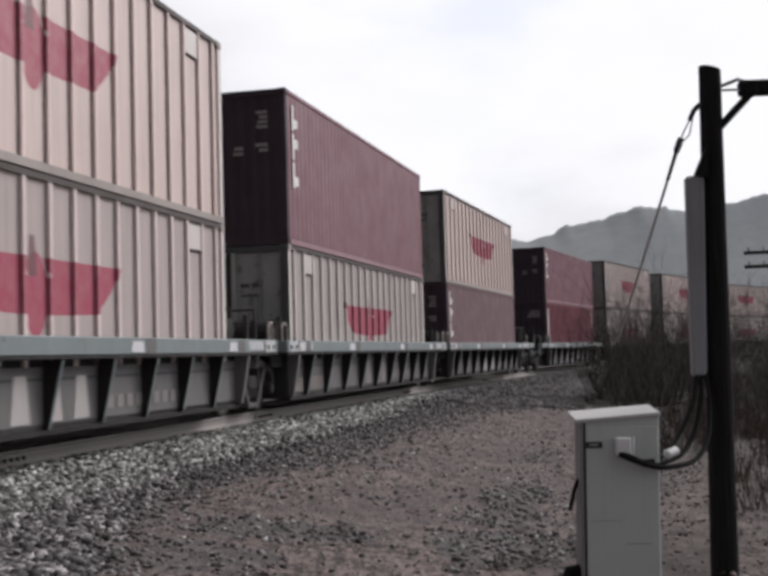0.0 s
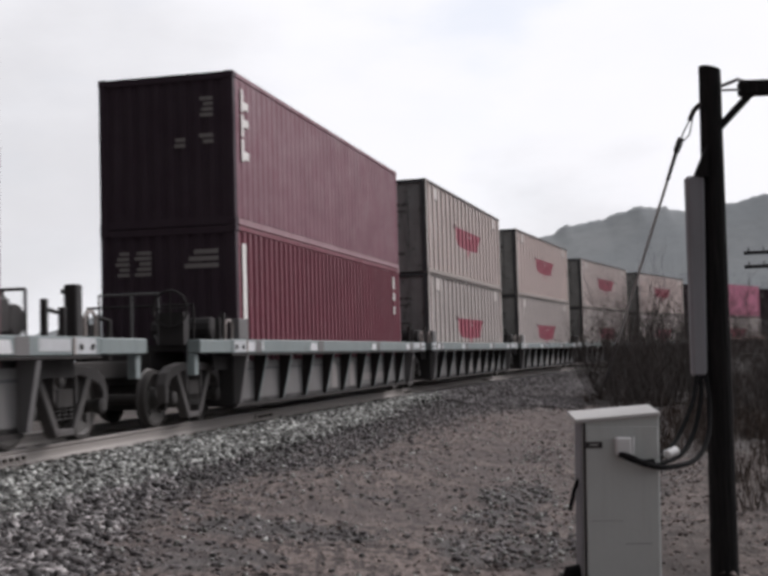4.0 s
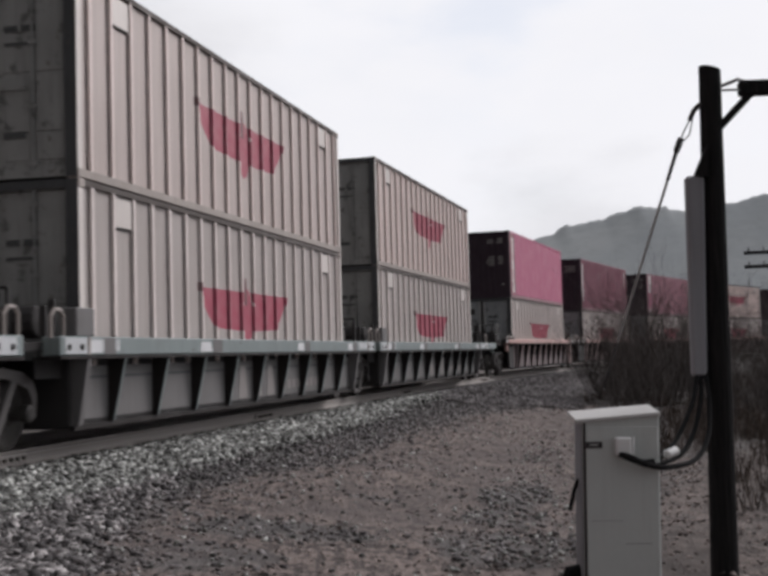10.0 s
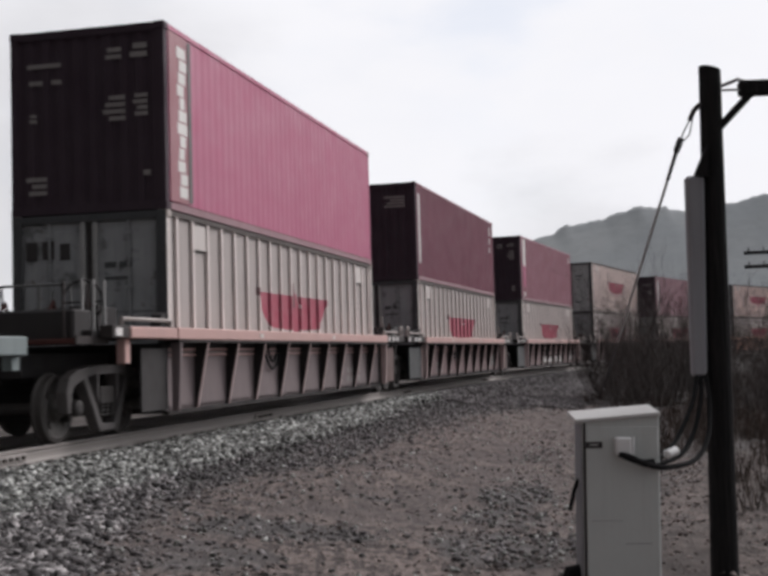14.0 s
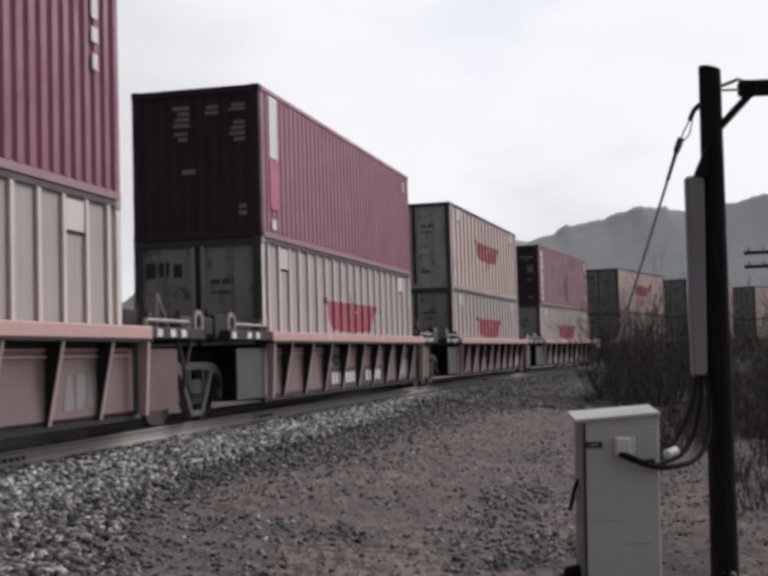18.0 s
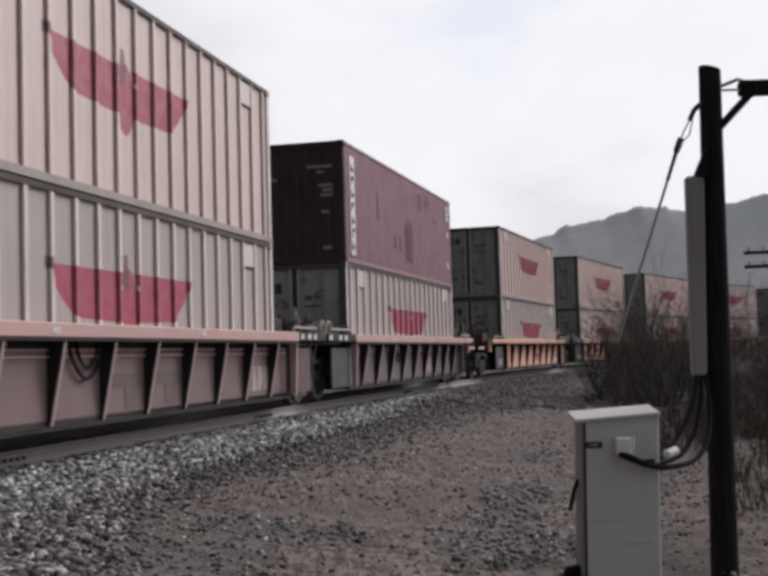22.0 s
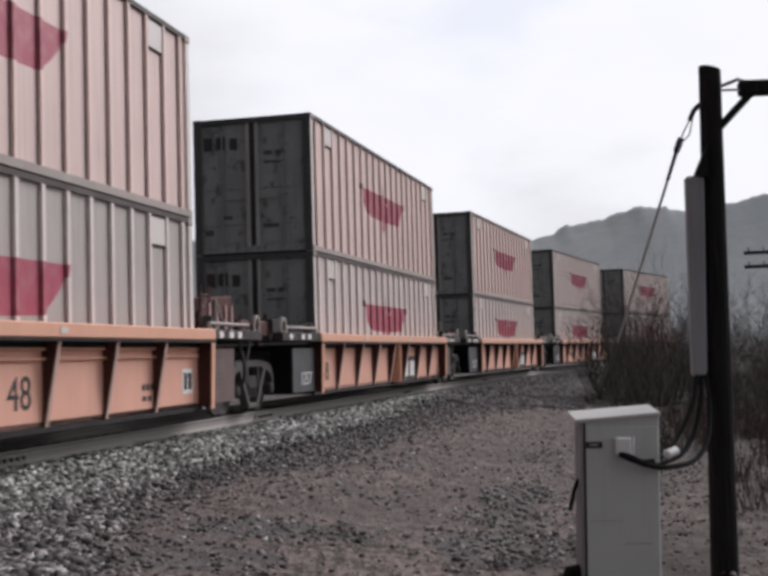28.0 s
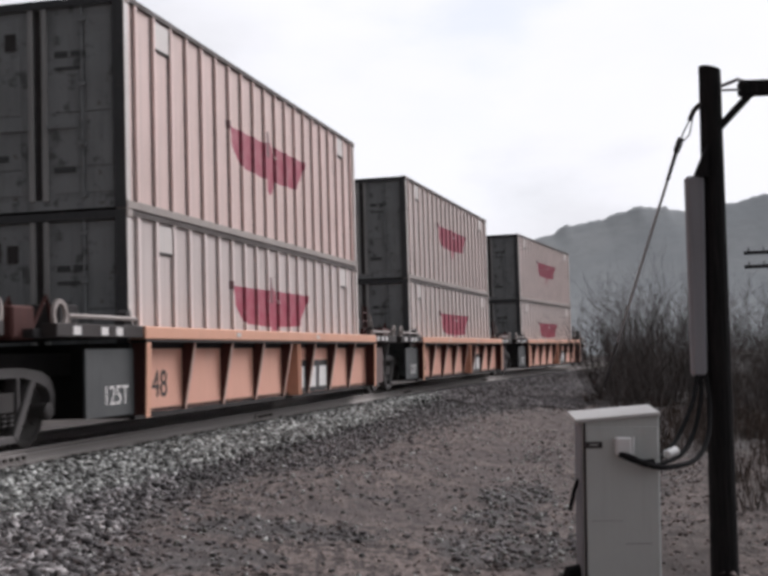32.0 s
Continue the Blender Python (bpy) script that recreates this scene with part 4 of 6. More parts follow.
        part("end_deck", boxes((*X(px + 0.1, end - 0.25), -1.28, 1.28, dz - 0.10, dz)), M_BLACK, car)
        if style == "grey":
            for sy in (-1, 1):
                S2 = lambda a, b: sorted((sy * a, sy * b))
                for xx, top in ((7.0 if sx > 0 else 6.75, 1.70), (7.44 if sx > 0 else 6.95, 1.62)):
                    part("end_stake", boxes((*X(xx, xx + 0.06), *S2(1.18, 1.26), cz1 - 0.02, top)), M_BLACK, car, bevel=0.008)
                xl = 7.78 if sx > 0 else 7.04
                bm = bmesh.new()
                tube(bm, [(sx * xl - 0.15, sy * 1.42, cz1 - 0.02), (sx * xl - 0.15, sy * 1.42, cz1 + 0.22), (sx * xl - 0.07, sy * 1.42, cz1 + 0.30),
                          (sx * xl + 0.07, sy * 1.42, cz1 + 0.30), (sx * xl + 0.15, sy * 1.42, cz1 + 0.22), (sx * xl + 0.15, sy * 1.42, cz1 - 0.02)], 0.024, 6)
                part("grab_loop", bm, M_PALE_IRON, car, "pale iron hand loop")
                for xx in (0.12, 0.42):
                    bm = bmesh.new()
                    spun(bm, [(-0.012, 0.035), (0.012, 0.035)], 8, (sx * (xl - xx), sy * 1.507, cz0 + 0.10))
                    part("bolt_head", bm, M_TRIM_SHADE, car)
                part("worn_patch", boxes((*X(xl - 0.56, xl - 0.03), *S2(1.501, 1.5045), cz0 + 0.02, cz1 - 0.02)), M_WORN, car, "pale scuffed chord end")
                part("worn_patch", boxes((*X(xl - 1.42, xl - 0.66), *S2(1.501, 1.5045), cz0 + 0.05, cz1 - 0.03)), M_WORN, car, "whitewashed patch on the chord")
                part("end_bracket", boxes((*X(xl - 0.62, xl - 0.57), *S2(1.501, 1.515), cz0 + 0.005, cz1 - 0.005)), M_PALE_IRON, car)
                if sx < 0:
                    part("corner_guide", boxes((*X(6.12, 6.58), *S2(1.26, 1.42), cz1 + 0.002, cz1 + 0.34)), pn, car, "grey corner guide", bevel=0.015)
            bm = bmesh.new()
            for y in (-0.9, 0.9):
                tube(bm, [(sx * 7.2, y, dz), (sx * 7.2, y, dz + 0.62)], 0.02, 6)
            tube(bm, [(sx * 7.2, -0.9, dz + 0.62), (sx * 7.2, 0.9, dz + 0.62)], 0.02, 6)
            part("hand_rail", bm, M_BLACK, car)
            bm = bmesh.new()
            spun(bm, [(-0.5, 0.17), (-0.48, 0.19), (0.48, 0.19), (0.5, 0.17)], 12, (sx * 6.75, -0.55, dz + 0.24))
            part("air_reservoir", bm, M_BLACK, car)
            bm = bmesh.new()
            tube(bm, [(sx * 6.5, -0.2, dz + 0.02), (sx * 6.7, -0.3, dz + 0.16), (sx * 7.2, -0.25, dz + 0.14), (sx * 7.6, -0.5, dz + 0.02)], 0.03, 6)
            part("brake_pipe", bm, M_BLACK, car)
        else:
            for sy in (-1, 1):
                S2 = lambda a, b: sorted((sy * a, sy * b))
                plate = part("end_plate", boxes((*X(px + 0.10, 7.75 if sx < 0 else 7.65), *S2(1.30, 1.335), 0.30, 1.13)), M_ENDGREY if sx < 0 else M_PLATE_BROWN, car)
                if sx > 0:
                    bm = bmesh.new()
                    prism(bm, [(6.46, 0.298), (7.12, 0.298), (6.98, 0.16), (6.78, 0.10), (6.60, 0.16)], lambda u, v, e: (u, sy * (1.27, 1.33)[e], v))
                    part("end_foot", bm, M_ENDBROWN, car, "dark wedge foot")
                if sx > 0 and style == "orange":
                    for i in range(6):
                        part("stencil_line", boxes((6.62, 6.95 + 0.06 * (i % 3), *S2(1.3355, 1.339), 0.56 + 0.085 * i, 0.585 + 0.085 * i)), M_ENDGREY, plate)
                part("deck_edge", boxes((*X(px + 0.05, end - 0.42), *S2(1.29, 1.47), cz1 - 0.155, cz1)), M_ENDBROWN, car, bevel=0.01)
                for xx in ((7.02, 7.42, 8.12) if sx < 0 else (6.62, 7.08, 7.48)):
                    part("reflector", boxes((*X(xx, xx + 0.18), *S2(1.471, 1.477), cz1 - 0.13, cz1 - 0.03)), M_WHITE, car, "white reflector patch")
                bm = bmesh.new()
                tube(bm, [(sx * (px + 0.12), sy * 1.38, cz1), (sx * (px + 0.12), sy * 1.38, cz1 + 0.09), (sx * (end - 0.85), sy * 1.38, cz1 + 0.09), (sx * (end - 0.85), sy * 1.38, cz1)], 0.032, 6)
                part("hand_rail", bm, M_PALE_IRON, car)
                if style != "grey":
                    bm = bmesh.new()
                    xr = sx * (end - 0.56)
                    outer = [(xr + 0.17 * math.cos(a), cz1 + 0.09 + 0.18 * math.sin(a)) for a in np.linspace(0, 2 * math.pi, 17)[:-1]]
                    inner = [(xr + 0.115 * math.cos(a), cz1 + 0.09 + 0.125 * math.sin(a)) for a in np.linspace(0, 2 * math.pi, 17)[:-1]]
                    ring = [[bm.verts.new((u, sy * y, v)) for u, v in loop] for loop, y in ((outer, 1.41), (outer, 1.45), (inner, 1.45), (inner, 1.41))]
                    for a, c in zip(ring, ring[1:] + ring[:1]):
                        for j in range(16):
                            bm.faces.new((a[j], a[(j + 1) % 16], c[(j + 1) % 16], c[j]))
                    part("lug_ring", bm, M_PALE_IRON, car, "pale iron lug ring")
                bm = bmesh.new()
                prism(bm, [(6.50, cz1 + 0.005), (6.74, cz1 + 0.005), (6.68, cz1 + 0.17), (6.58, cz1 + 0.21)], lambda u, v, e: (sx * u, sy * (1.22, 1.37)[e], v))
                part("guide_block", bm, M_BLACK, car)
            # dark box added in place of the dark recess between the lug rings
            part("joint_cover", boxes((*X(end - 0.52, end - 0.03), -1.15, 1.15, dz - 0.12, cz1 + 0.20)), M_RUSTRED_SHADE if style == "orange" else M_BLACK, car, "dark box at the joint", bevel=0.03)
            for y in (-0.8, -0.3, 0.4):
                bm = bmesh.new()
                tube(bm, [(sx * 7.5, y, dz), (sx * 7.6, y + 0.05, dz + 0.42), (sx * 7.85, y + 0.1, dz + 0.05)], 0.03, 6)
                part("brake_pipe", bm, M_RUSTRED_SHADE, car)
            part("valve_box", boxes((*X(6.95, 7.45), -0.85, 0.15, dz, dz + 0.34)), M_BLACK, car, bevel=0.02)
            if sx > 0:
                bm = bmesh.new()
                tube(bm, [(7.62, -1.05, cz1 + 0.50), (8.02, -1.05, cz1 + 0.04)], 0.028, 6)
                tube(bm, [(7.62, -1.05, cz1 + 0.50), (7.60, -1.05, cz1)], 0.02, 6)
                part("strut", bm, M_PALE_IRON, car)
                bm = bmesh.new()
                for xa, xb in ((end - 0.85, end - 0.55), (end - 0.30, end - 0.50)):
                    tube(bm, [(xa, -1.22, cz1 - 0.16), (xb, -1.20, 0.84)], 0.03, 6)
                tube(bm, [(end - 0.52, -1.20, 0.86), (end - 0.46, -1.16, 0.55)], 0.035, 6)
                part("brake_hanger", bm, M_FRAME, car)
                part("tag", boxes((7.28, 7.42, -1.06, -1.03, cz1 + 0.10, cz1 + 0.22)), M_PALE_IRON, car)
            if sx > 0 and style == "orange":
                bm = bmesh.new()
                for xx in (7.02, 7.42):
                    tube(bm, [(xx, -1.02, cz1), (xx, -1.02, cz1 + 0.72)], 0.02, 6)
                for i in range(3):
                    tube(bm, [(7.02, -1.02, cz1 + 0.16 + 0.2 * i), (7.42, -1.02, cz1 + 0.16 + 0.2 * i)], 0.016, 6)
                part("ladder", bm, M_RUSTRED_SHADE, car)
                part("brake_stand", boxes((6.55, 6.85, -1.0, -0.55, cz1 - 0.05, cz1 + 0.42)), M_BLACK, car, bevel=0.03)
    add_truck(car, end if style == "grey" else end + 0.35)
    return car


def text_mesh(words, size, material):
    cu = bpy.data.curves.new("marking_text", "FONT")
    cu.body = words
    cu.size = size
    cu.extrude = 0.003
    cu.align_x = "CENTER"
    ob = bpy.data.objects.new("marking_text", cu)
    me = bpy.data.meshes.new_from_object(ob)
    bpy.data.objects.remove(ob)
    me.materials.clear()
    me.materials.append(material)
    return me


# ------------------------------------------------------------------ the train
# per unit: start of the box along the train, style, upper and lower box, joint and top heights
TRAIN = (
    (-133.59, "grey", "cream", "cream", 3.12, 6.09),
    (-117.98, "grey", "maroon", "cream", 3.10, 6.08),
    (-102.50, "grey", "cream", "dull_maroon", 3.16, 6.08),
    (-82.90, "grey", "wine", "oxblood", 3.19, 5.77),
    (-67.09, "grey", "cream", "cream", 3.34, 6.10),
    (-51.36, "grey", "cream", "cream", 3.30, 6.06),
    (-35.52, "grey", "cream", "cream", 3.20, 5.85),
    (-20.02, "grey", "cream", "cream", 3.16, 5.83),
    (0.00, "brown", "crimson", "cream", 3.12, 5.84),
    (17.27, "brown", "ribbed", "cream", 3.04, 5.81),
    (35.19, "brown", "rose", "cream", 3.10, 5.83),
    (53.08, "brown", "cream", "cream", 3.02, 5.80),
    (70.36, "brown", "tall_maroon", "cream", 3.04, 5.77),
    (91.28, "orange", "cream", "cream", 3.08, 5.84),
    (109.92, "orange", "cream", "cream", 3.10, 5.93),
    (128.05, "orange", "cream", "cream", 2.98, 5.87),
    (145.50, "orange", "cream", "cream", 3.02, 5.83),
    (164.22, "orange", "cream", "cream", 3.10, 5.88),
)
# where each well lies against its boxes, metres along the train
WELL_SHIFT = {11: 0.3, 13: -0.15, 14: -0.2, 15: 0.2, 16: 0.7, 17: 0.5}
RUN = (-4.1202, -123.8942, 13.4131, -3.8554, -0.789, 2.3837, 0.26, -1.1889)


def train_at(t):
    u = (t - 16) / 16
    return sum(c * u ** i for i, c in enumerate(RUN))


def unit_pose(t, start):
    c = train_at(t) + start + HX
    ax, ay = on_line(c - 7.9)
    bx, by = on_line(c + 7.9)
    return pose((ax + bx) / 2, (ay + by) / 2, 0, math.degrees(CANT), 0, math.degrees(math.atan2(by - ay, bx - ax)))


LABELS = {
    "grey": "blue-grey well car unit with long deck chords",
    "brown": "faded brown well car unit with a pinkish top chord",
    "orange": "orange well car unit with black end frames",
}
CREAM_LABEL = {
    "fair": "pale cream container with outside posts and a red winged mark",
    "grimy": "grimy cream container with outside posts and a red winged mark",
    "plain": "cream container with outside posts and a red winged mark",
    "warm": "warm cream container with outside posts and a red winged mark",
    "clean": "pale pinkish cream container with outside posts and a red winged mark",
}
LOW_LABEL = {
    "fair": "fairly clean pale container in the well, red winged mark",
    "grimy": "grimy greyish cream container in the well, red winged mark",
    "plain": "greyish cream container in the well, red winged mark",
    "warm": "pinkish grey container in the well, red winged mark",
    "clean": "pale greyish container in the well, red winged mark",
}
# which paint finish each unit's upper and lower box takes
TOP_FINISH = ["warm", "grimy", "warm", "grimy", "grimy", "plain", "grimy", "plain", "plain", "plain", "plain", "warm", "plain", "clean", "clean", "clean", "fair", "fair"]
LOW_FINISH = ["warm", "grimy", "warm", "grimy", "grimy", "grimy", "grimy", "grimy", "plain", "grimy", "plain", "plain", "plain", "plain", "clean", "clean", "fair", "fair"]
UNITS, BOXES = [], []


def make_box(style, H, finish, door):
    if style == "cream":
        return cream_container(H, CREAM_LABEL[finish.split("_")[0]] if not finish.endswith("_low") else LOW_LABEL[finish.split("_")[0]], finish, door)
    if style in ("maroon", "dull_maroon"):
        mat, words = (M_MAROON, "maroon corrugated container with white lettering") if style == "maroon" else (M_DULL_MAROON, "dull dusty maroon container with shallow ribs and white lettering")
        return steel_container(H, mat, words, column(-5.72, 0.34, 1.1, H - 0.2, 3),
                               ((-0.85, -0.62, H - 0.75, H - 0.38), (-0.85, -0.6, H - 1.2, H - 1.0), (-0.35, -0.15, H - 1.25, H - 1.05)), fold=0.010 if style == "maroon" else 0.004)
    if style == "wine":
        return steel_container(H, M_WINE, "dark wine red container with shallow ribs and white lettering", column(-5.72, 0.34, 1.1, H - 0.2, 3),
                               ((-0.85, -0.62, H - 0.75, H - 0.38), (-0.85, -0.6, H - 1.2, H - 1.0), (-0.35, -0.15, H - 1.25, H - 1.05)), fold=0.012)
    if style == "tall_maroon":
        ob = steel_container(H, M_MAROON, "worn maroon corrugated container with a column of white lettering",
                               [(-5.62, -5.24, 0.2, H - 0.28)] + [(5.36, 5.70, H - 0.34, H - 0.22), (5.36, 5.70, H - 0.50, H - 0.40), (5.40, 5.70, H - 0.66, H - 0.56), (5.42, 5.60, H - 1.2, H - 1.02), (5.44, 5.58, 0.55, 0.75)],
                               ((-0.95, -0.35, H - 0.60, H - 0.50), (-0.75, -0.5, H - 0.72, H - 0.64), (-0.95, -0.62, H - 1.25, H - 0.92), (-0.85, -0.65, H - 1.62, H - 1.52),
                                (-0.9, -0.7, 0.3, 0.42), (0.35, 1.05, H - 0.85, H - 0.75), (0.75, 1.05, H - 1.3, H - 1.15), (0.85, 1.05, H - 1.75, H - 1.5)), fold=0.006,
                               dark=column(-5.54, 0.22, 0.3, H - 0.36, 7, 0.35))
        for x, z0, z1 in ((-1.36, 0.66, 1.03), (-0.82, 0.63, 1.02), (-0.16, 0.40, 1.47), (0.08, 0.42, 1.40), (0.30, 0.38, 1.57), (0.57, 0.35, 1.53), (3.7, 1.75, 1.95), (-3.1, 1.2, 1.9)):
            part("scrape", boxes((x - 0.03, x + 0.03, -HY + 0.002, -HY + 0.014, z0, z1)), M_OXBLOOD, ob, "dark upright scrape")
        for x, z0, z1 in ((1.45, 1.80, 2.40), (1.68, 2.00, 2.45), (1.92, 1.95, 2.42), (2.36, 2.15, 2.50), (2.62, 2.20, 2.52), (2.86, 2.05, 2.46)):
            part("scrape", boxes((x - 0.022, x + 0.022, -HY + 0.002, -HY + 0.014, z0, z1)), M_SIGN_PINK, ob, "pale upright scrape")
        return ob
    if style == "crimson":
        ob = steel_container(H, M_CRIMSON, "bright crimson corrugated container with a column of white lettering", [(-5.60 + 0.05 * math.sin(2.1 * i), -5.34 + 0.06 * math.sin(1.3 * i + 1), 0.22 + i * 0.188, 0.22 + i * 0.188 + 0.165) for i in range(12)],
                               ((0.4, 0.95, H - 0.55, H - 0.45), (0.4, 0.62, H - 0.8, H - 0.7), (0.7, 0.95, H - 0.8, H - 0.7), (-0.55, -0.3, H - 0.5, H - 0.3), (-0.95, -0.65, H - 0.5, H - 0.25),
                                (-0.6, -0.25, H - 1.4, H - 1.0), (-0.95, -0.72, H - 1.35, H - 1.0), (0.8, 0.92, H - 1.35, H - 1.2), (0.65, 0.98, 0.3, 0.6), (-0.98, -0.85, 0.5, 0.62)), fold=0.006, dark=[(-5.24, -5.12, 0.17, H - 0.12)])
        part("sign_strip", boxes((-5.92, -5.26, -HY - 0.0015, -HY + 0.009, 0.14, H - 0.10)), M_SIGN_PINK, ob, "faded pink strip behind the lettering")
        return ob
    if style in ("oxblood", "ribbed"):
        return steel_container(H, M_OXBLOOD if style == "oxblood" else M_RIBBED_RED, "dark red deeply ribbed container with small white markings" if style == "oxblood" else "faded red deeply ribbed container with small white markings", [(5.3, 5.48, H - 0.55, H - 0.25), (5.3, 5.48, H - 0.85, H - 0.66), (5.32, 5.46, H - 1.2, H - 1.0), (-5.8, -5.62, 0.5, H - 0.3)],
                               ((-0.9, -0.3, H - 0.7, H - 0.35), (0.3, 0.6, H - 0.8, H - 0.35), (0.7, 0.95, H - 0.8, H - 0.35)), fold=0.040)
    ob = steel_container(H, M_ROSE, "rose red corrugated container with a tall white sign panel", [(-5.56, -5.12, H - 1.25, H - 0.12), (5.35, 5.5, H - 0.5, H - 0.25), (-5.5, -5.25, 0.18, 0.36)],
                           ((0.1, 0.42, H - 0.7, H - 0.28), (0.15, 0.4, H - 0.95, H - 0.75), (-0.45, -0.2, H - 0.5, H - 0.3), (-0.95, -0.6, H - 0.45, H - 0.3), (-0.95, -0.65, H - 1.0, H - 0.6), (0.0, 0.3, H - 1.55, H - 1.42), (-0.95, -0.8, 0.4, 0.65)), fold=0.022)
    part("sign_strip", boxes((-5.56, -5.12, -HY - 0.003, -HY + 0.010, 0.55, H - 1.27)), M_CRIMSON, ob, "bright red panel under the white sign")
    return ob


def build_train():
    first_car, first_box = {}, {}
    for k, (start, style, top, low, joint, crown) in enumerate(TRAIN):
        if style in first_car:
            car = copy_thing(first_car[style], unit_pose(0, start + WELL_SHIFT.get(k, 0)))
        else:
            car = first_car[style] = well_car(style, LABELS[style])
            car.matrix_basis = unit_pose(0, start + WELL_SHIFT.get(k, 0))
        UNITS.append((car, start + WELL_SHIFT.get(k, 0)))
        for kind, z, h in ((low, 0.34, joint - 0.34), (top, joint, crown - joint)):
            h = round(h / 0.02) * 0.02 if kind == "cream" else h
            finish = LOW_FINISH[k] + "_low" if z < 1 else TOP_FINISH[k]
            door = M_DOOR_DULL if k < 8 else M_DOOR_BLUISH if k < 13 and z < 1 else M_DOOR_GREY if k < 13 else M_DOOR_DARK
            key = (kind, round(h, 2), finish, door.name)
            m = unit_pose(0, start) @ pose(0, 0, z)
            if key in first_box:
                ob = copy_thing(first_box[key], m)
            else:
                ob = first_box[key] = make_box(kind, h, finish, door)
                if k >= 13:                       # far side stretched 5% to fit the camera's view
                    for p in ob.children_recursive:
                        for v in p.data.vertices:
                            v.co.y += 0.05 * (v.co.y + HY)
                ob.matrix_basis = m
            BOXES.append((ob, start, z))
    # first units of each five-unit car carry a truck at their head too
    for k in (3, 8, 13):
        add_truck(UNITS[k][0], {3: -7.6, 8: -7.7, 13: -8.8}[k])
    # the last unit of the brown car has its truck closer in, and plainer, greyer sides
    for p in list(UNITS[12][0].children):
        base = p.name.split(".")[0]
        if base == "truck":
            p.matrix_basis = pose(7.45, 0, 0)
        elif base in ("end_plate", "end_foot") and p.data.vertices[0].co.x > 0:
            bpy.data.objects.remove(p)
        elif base in ("side_panel", "end_post") and (base == "side_panel" or p.data.vertices[0].co.x > 0):
            p.data = p.data.copy()
            p.data.materials[0] = M_GREYBROWN
    # the first unit of the brown car: greyer sides, black end plate
    for p in UNITS[8][0].children:
        base = p.name.split(".")[0]
        if base == "side_panel" or base in ("end_post", "end_plate") and p.data.vertices[0].co.x < 0:
            p.data = p.data.copy()
            p.data.materials[0] = M_BLACK if base == "end_plate" else M_GREYBROWN
            if base == "end_plate":
                for v in p.data.vertices:
                    v.co.x = max(v.co.x, -7.28)
    for x in (-8.35, -8.05, -7.75):
        bm = bmesh.new()
        tube(bm, [(x, -1.05, 1.25), (x, -1.05, 2.02)], 0.022, 6)
        part("stanchion", bm, M_ROD, UNITS[8][0])
    for k in (0, 1, 2):
        for p in list(UNITS[k][0].children):
            if p.name.split(".")[0] == "corner_guide":
                bpy.data.objects.remove(p)
    for k in (2, 7, 12, 17):
        car = UNITS[k][0]
        bm = boxes((7.6, 9.6, -0.16, 0.16, 0.72, 0.98), (9.35, 9.75, -0.22, 0.22, 0.66, 1.04))
        part("coupler", bm, M_TRUCK, car, bevel=0.02)
        part("brake_stand", boxes((7.5, 7.75, -0.2, 0.35, 1.2, 1.75)), M_BLACK, car, bevel=0.03)
        part("handbrake_post", boxes((7.98, 8.16, -1.15, -0.98, 1.2, 1.92)), M_BLACK, car, bevel=0.02)
        part("brake_cylinder", boxes((6.25, 7.0 if k == 7 else 6.62, -1.1 if k == 7 else -1.05, -0.4, 1.28, 1.84 if k == 7 else 1.72)), M_BLACK, car, bevel=0.05)
        for x, y, z in ((8.5, -0.9, 1.8), (8.9, -0.5, 1.6), (9.2, -1.0, 1.5), (8.6, 0.2, 1.9)):
            bm = bmesh.new()
            tube(bm, [(x, y, 1.0), (x + 0.03, y, z), (x - 0.15, y + 0.12, z + 0.06)], 0.035, 6)
            part("brake_lever", bm, M_BLACK, car)
    for k in (3, 8, 13):
        car = UNITS[k][0]
        bm = boxes((-9.9, -7.7, -0.16, 0.16, 0.72, 0.98))
        part("coupler", bm, M_TRUCK, car, bevel=0.02)
        bm = bmesh.new()
        tube(bm, [(-7.6, 0.5, 1.2), (-7.6, 0.5, 2.0), (-7.6, -0.5, 2.0), (-7.6, -0.5, 1.2)], 0.025, 6)
        tube(bm, [(-7.6, -0.05, 1.2), (-7.6, -0.05, 2.0)], 0.025, 6)
        part("ladder_rail", bm, M_GALV, car)
        bm = bmesh.new()
        pts = [(-7.75, -0.75 + 0.28 * math.cos(a), 1.75 + 0.28 * math.sin(a)) for a in np.linspace(0, 2 * math.pi, 19)]
        tube(bm, pts, 0.02, 6)
        for a in range(4):
            tube(bm, [(-7.75, -0.75, 1.75), (-7.75, -0.75 + 0.28 * math.cos(a * 1.57), 1.75 + 0.28 * math.sin(a * 1.57))], 0.014, 5)
        box(bm, -7.72, -7.5, -0.95, -0.55, 1.2, 1.7)
        part("brake_wheel", bm, M_BLACK, car)
    # the outer ends of each five-unit car have no joint fittings
    for k, sign in ((8, -1), (13, -1), (12, 1), (17, 1)):
        for p in list(UNITS[k][0].children):
            if p.name.split(".")[0] == "lug_ring" and p.data.vertices[0].co.x * sign > 0:
                bpy.data.objects.remove(p)
    for z in (1.02, 1.13):
        bm = bmesh.new()
        tube(bm, [(-0.5, -1.285, z), (6.2, -1.285, z)], 0.02, 6)
        part("air_pipe", bm, M_ORANGE_LITE, UNITS[13][0])
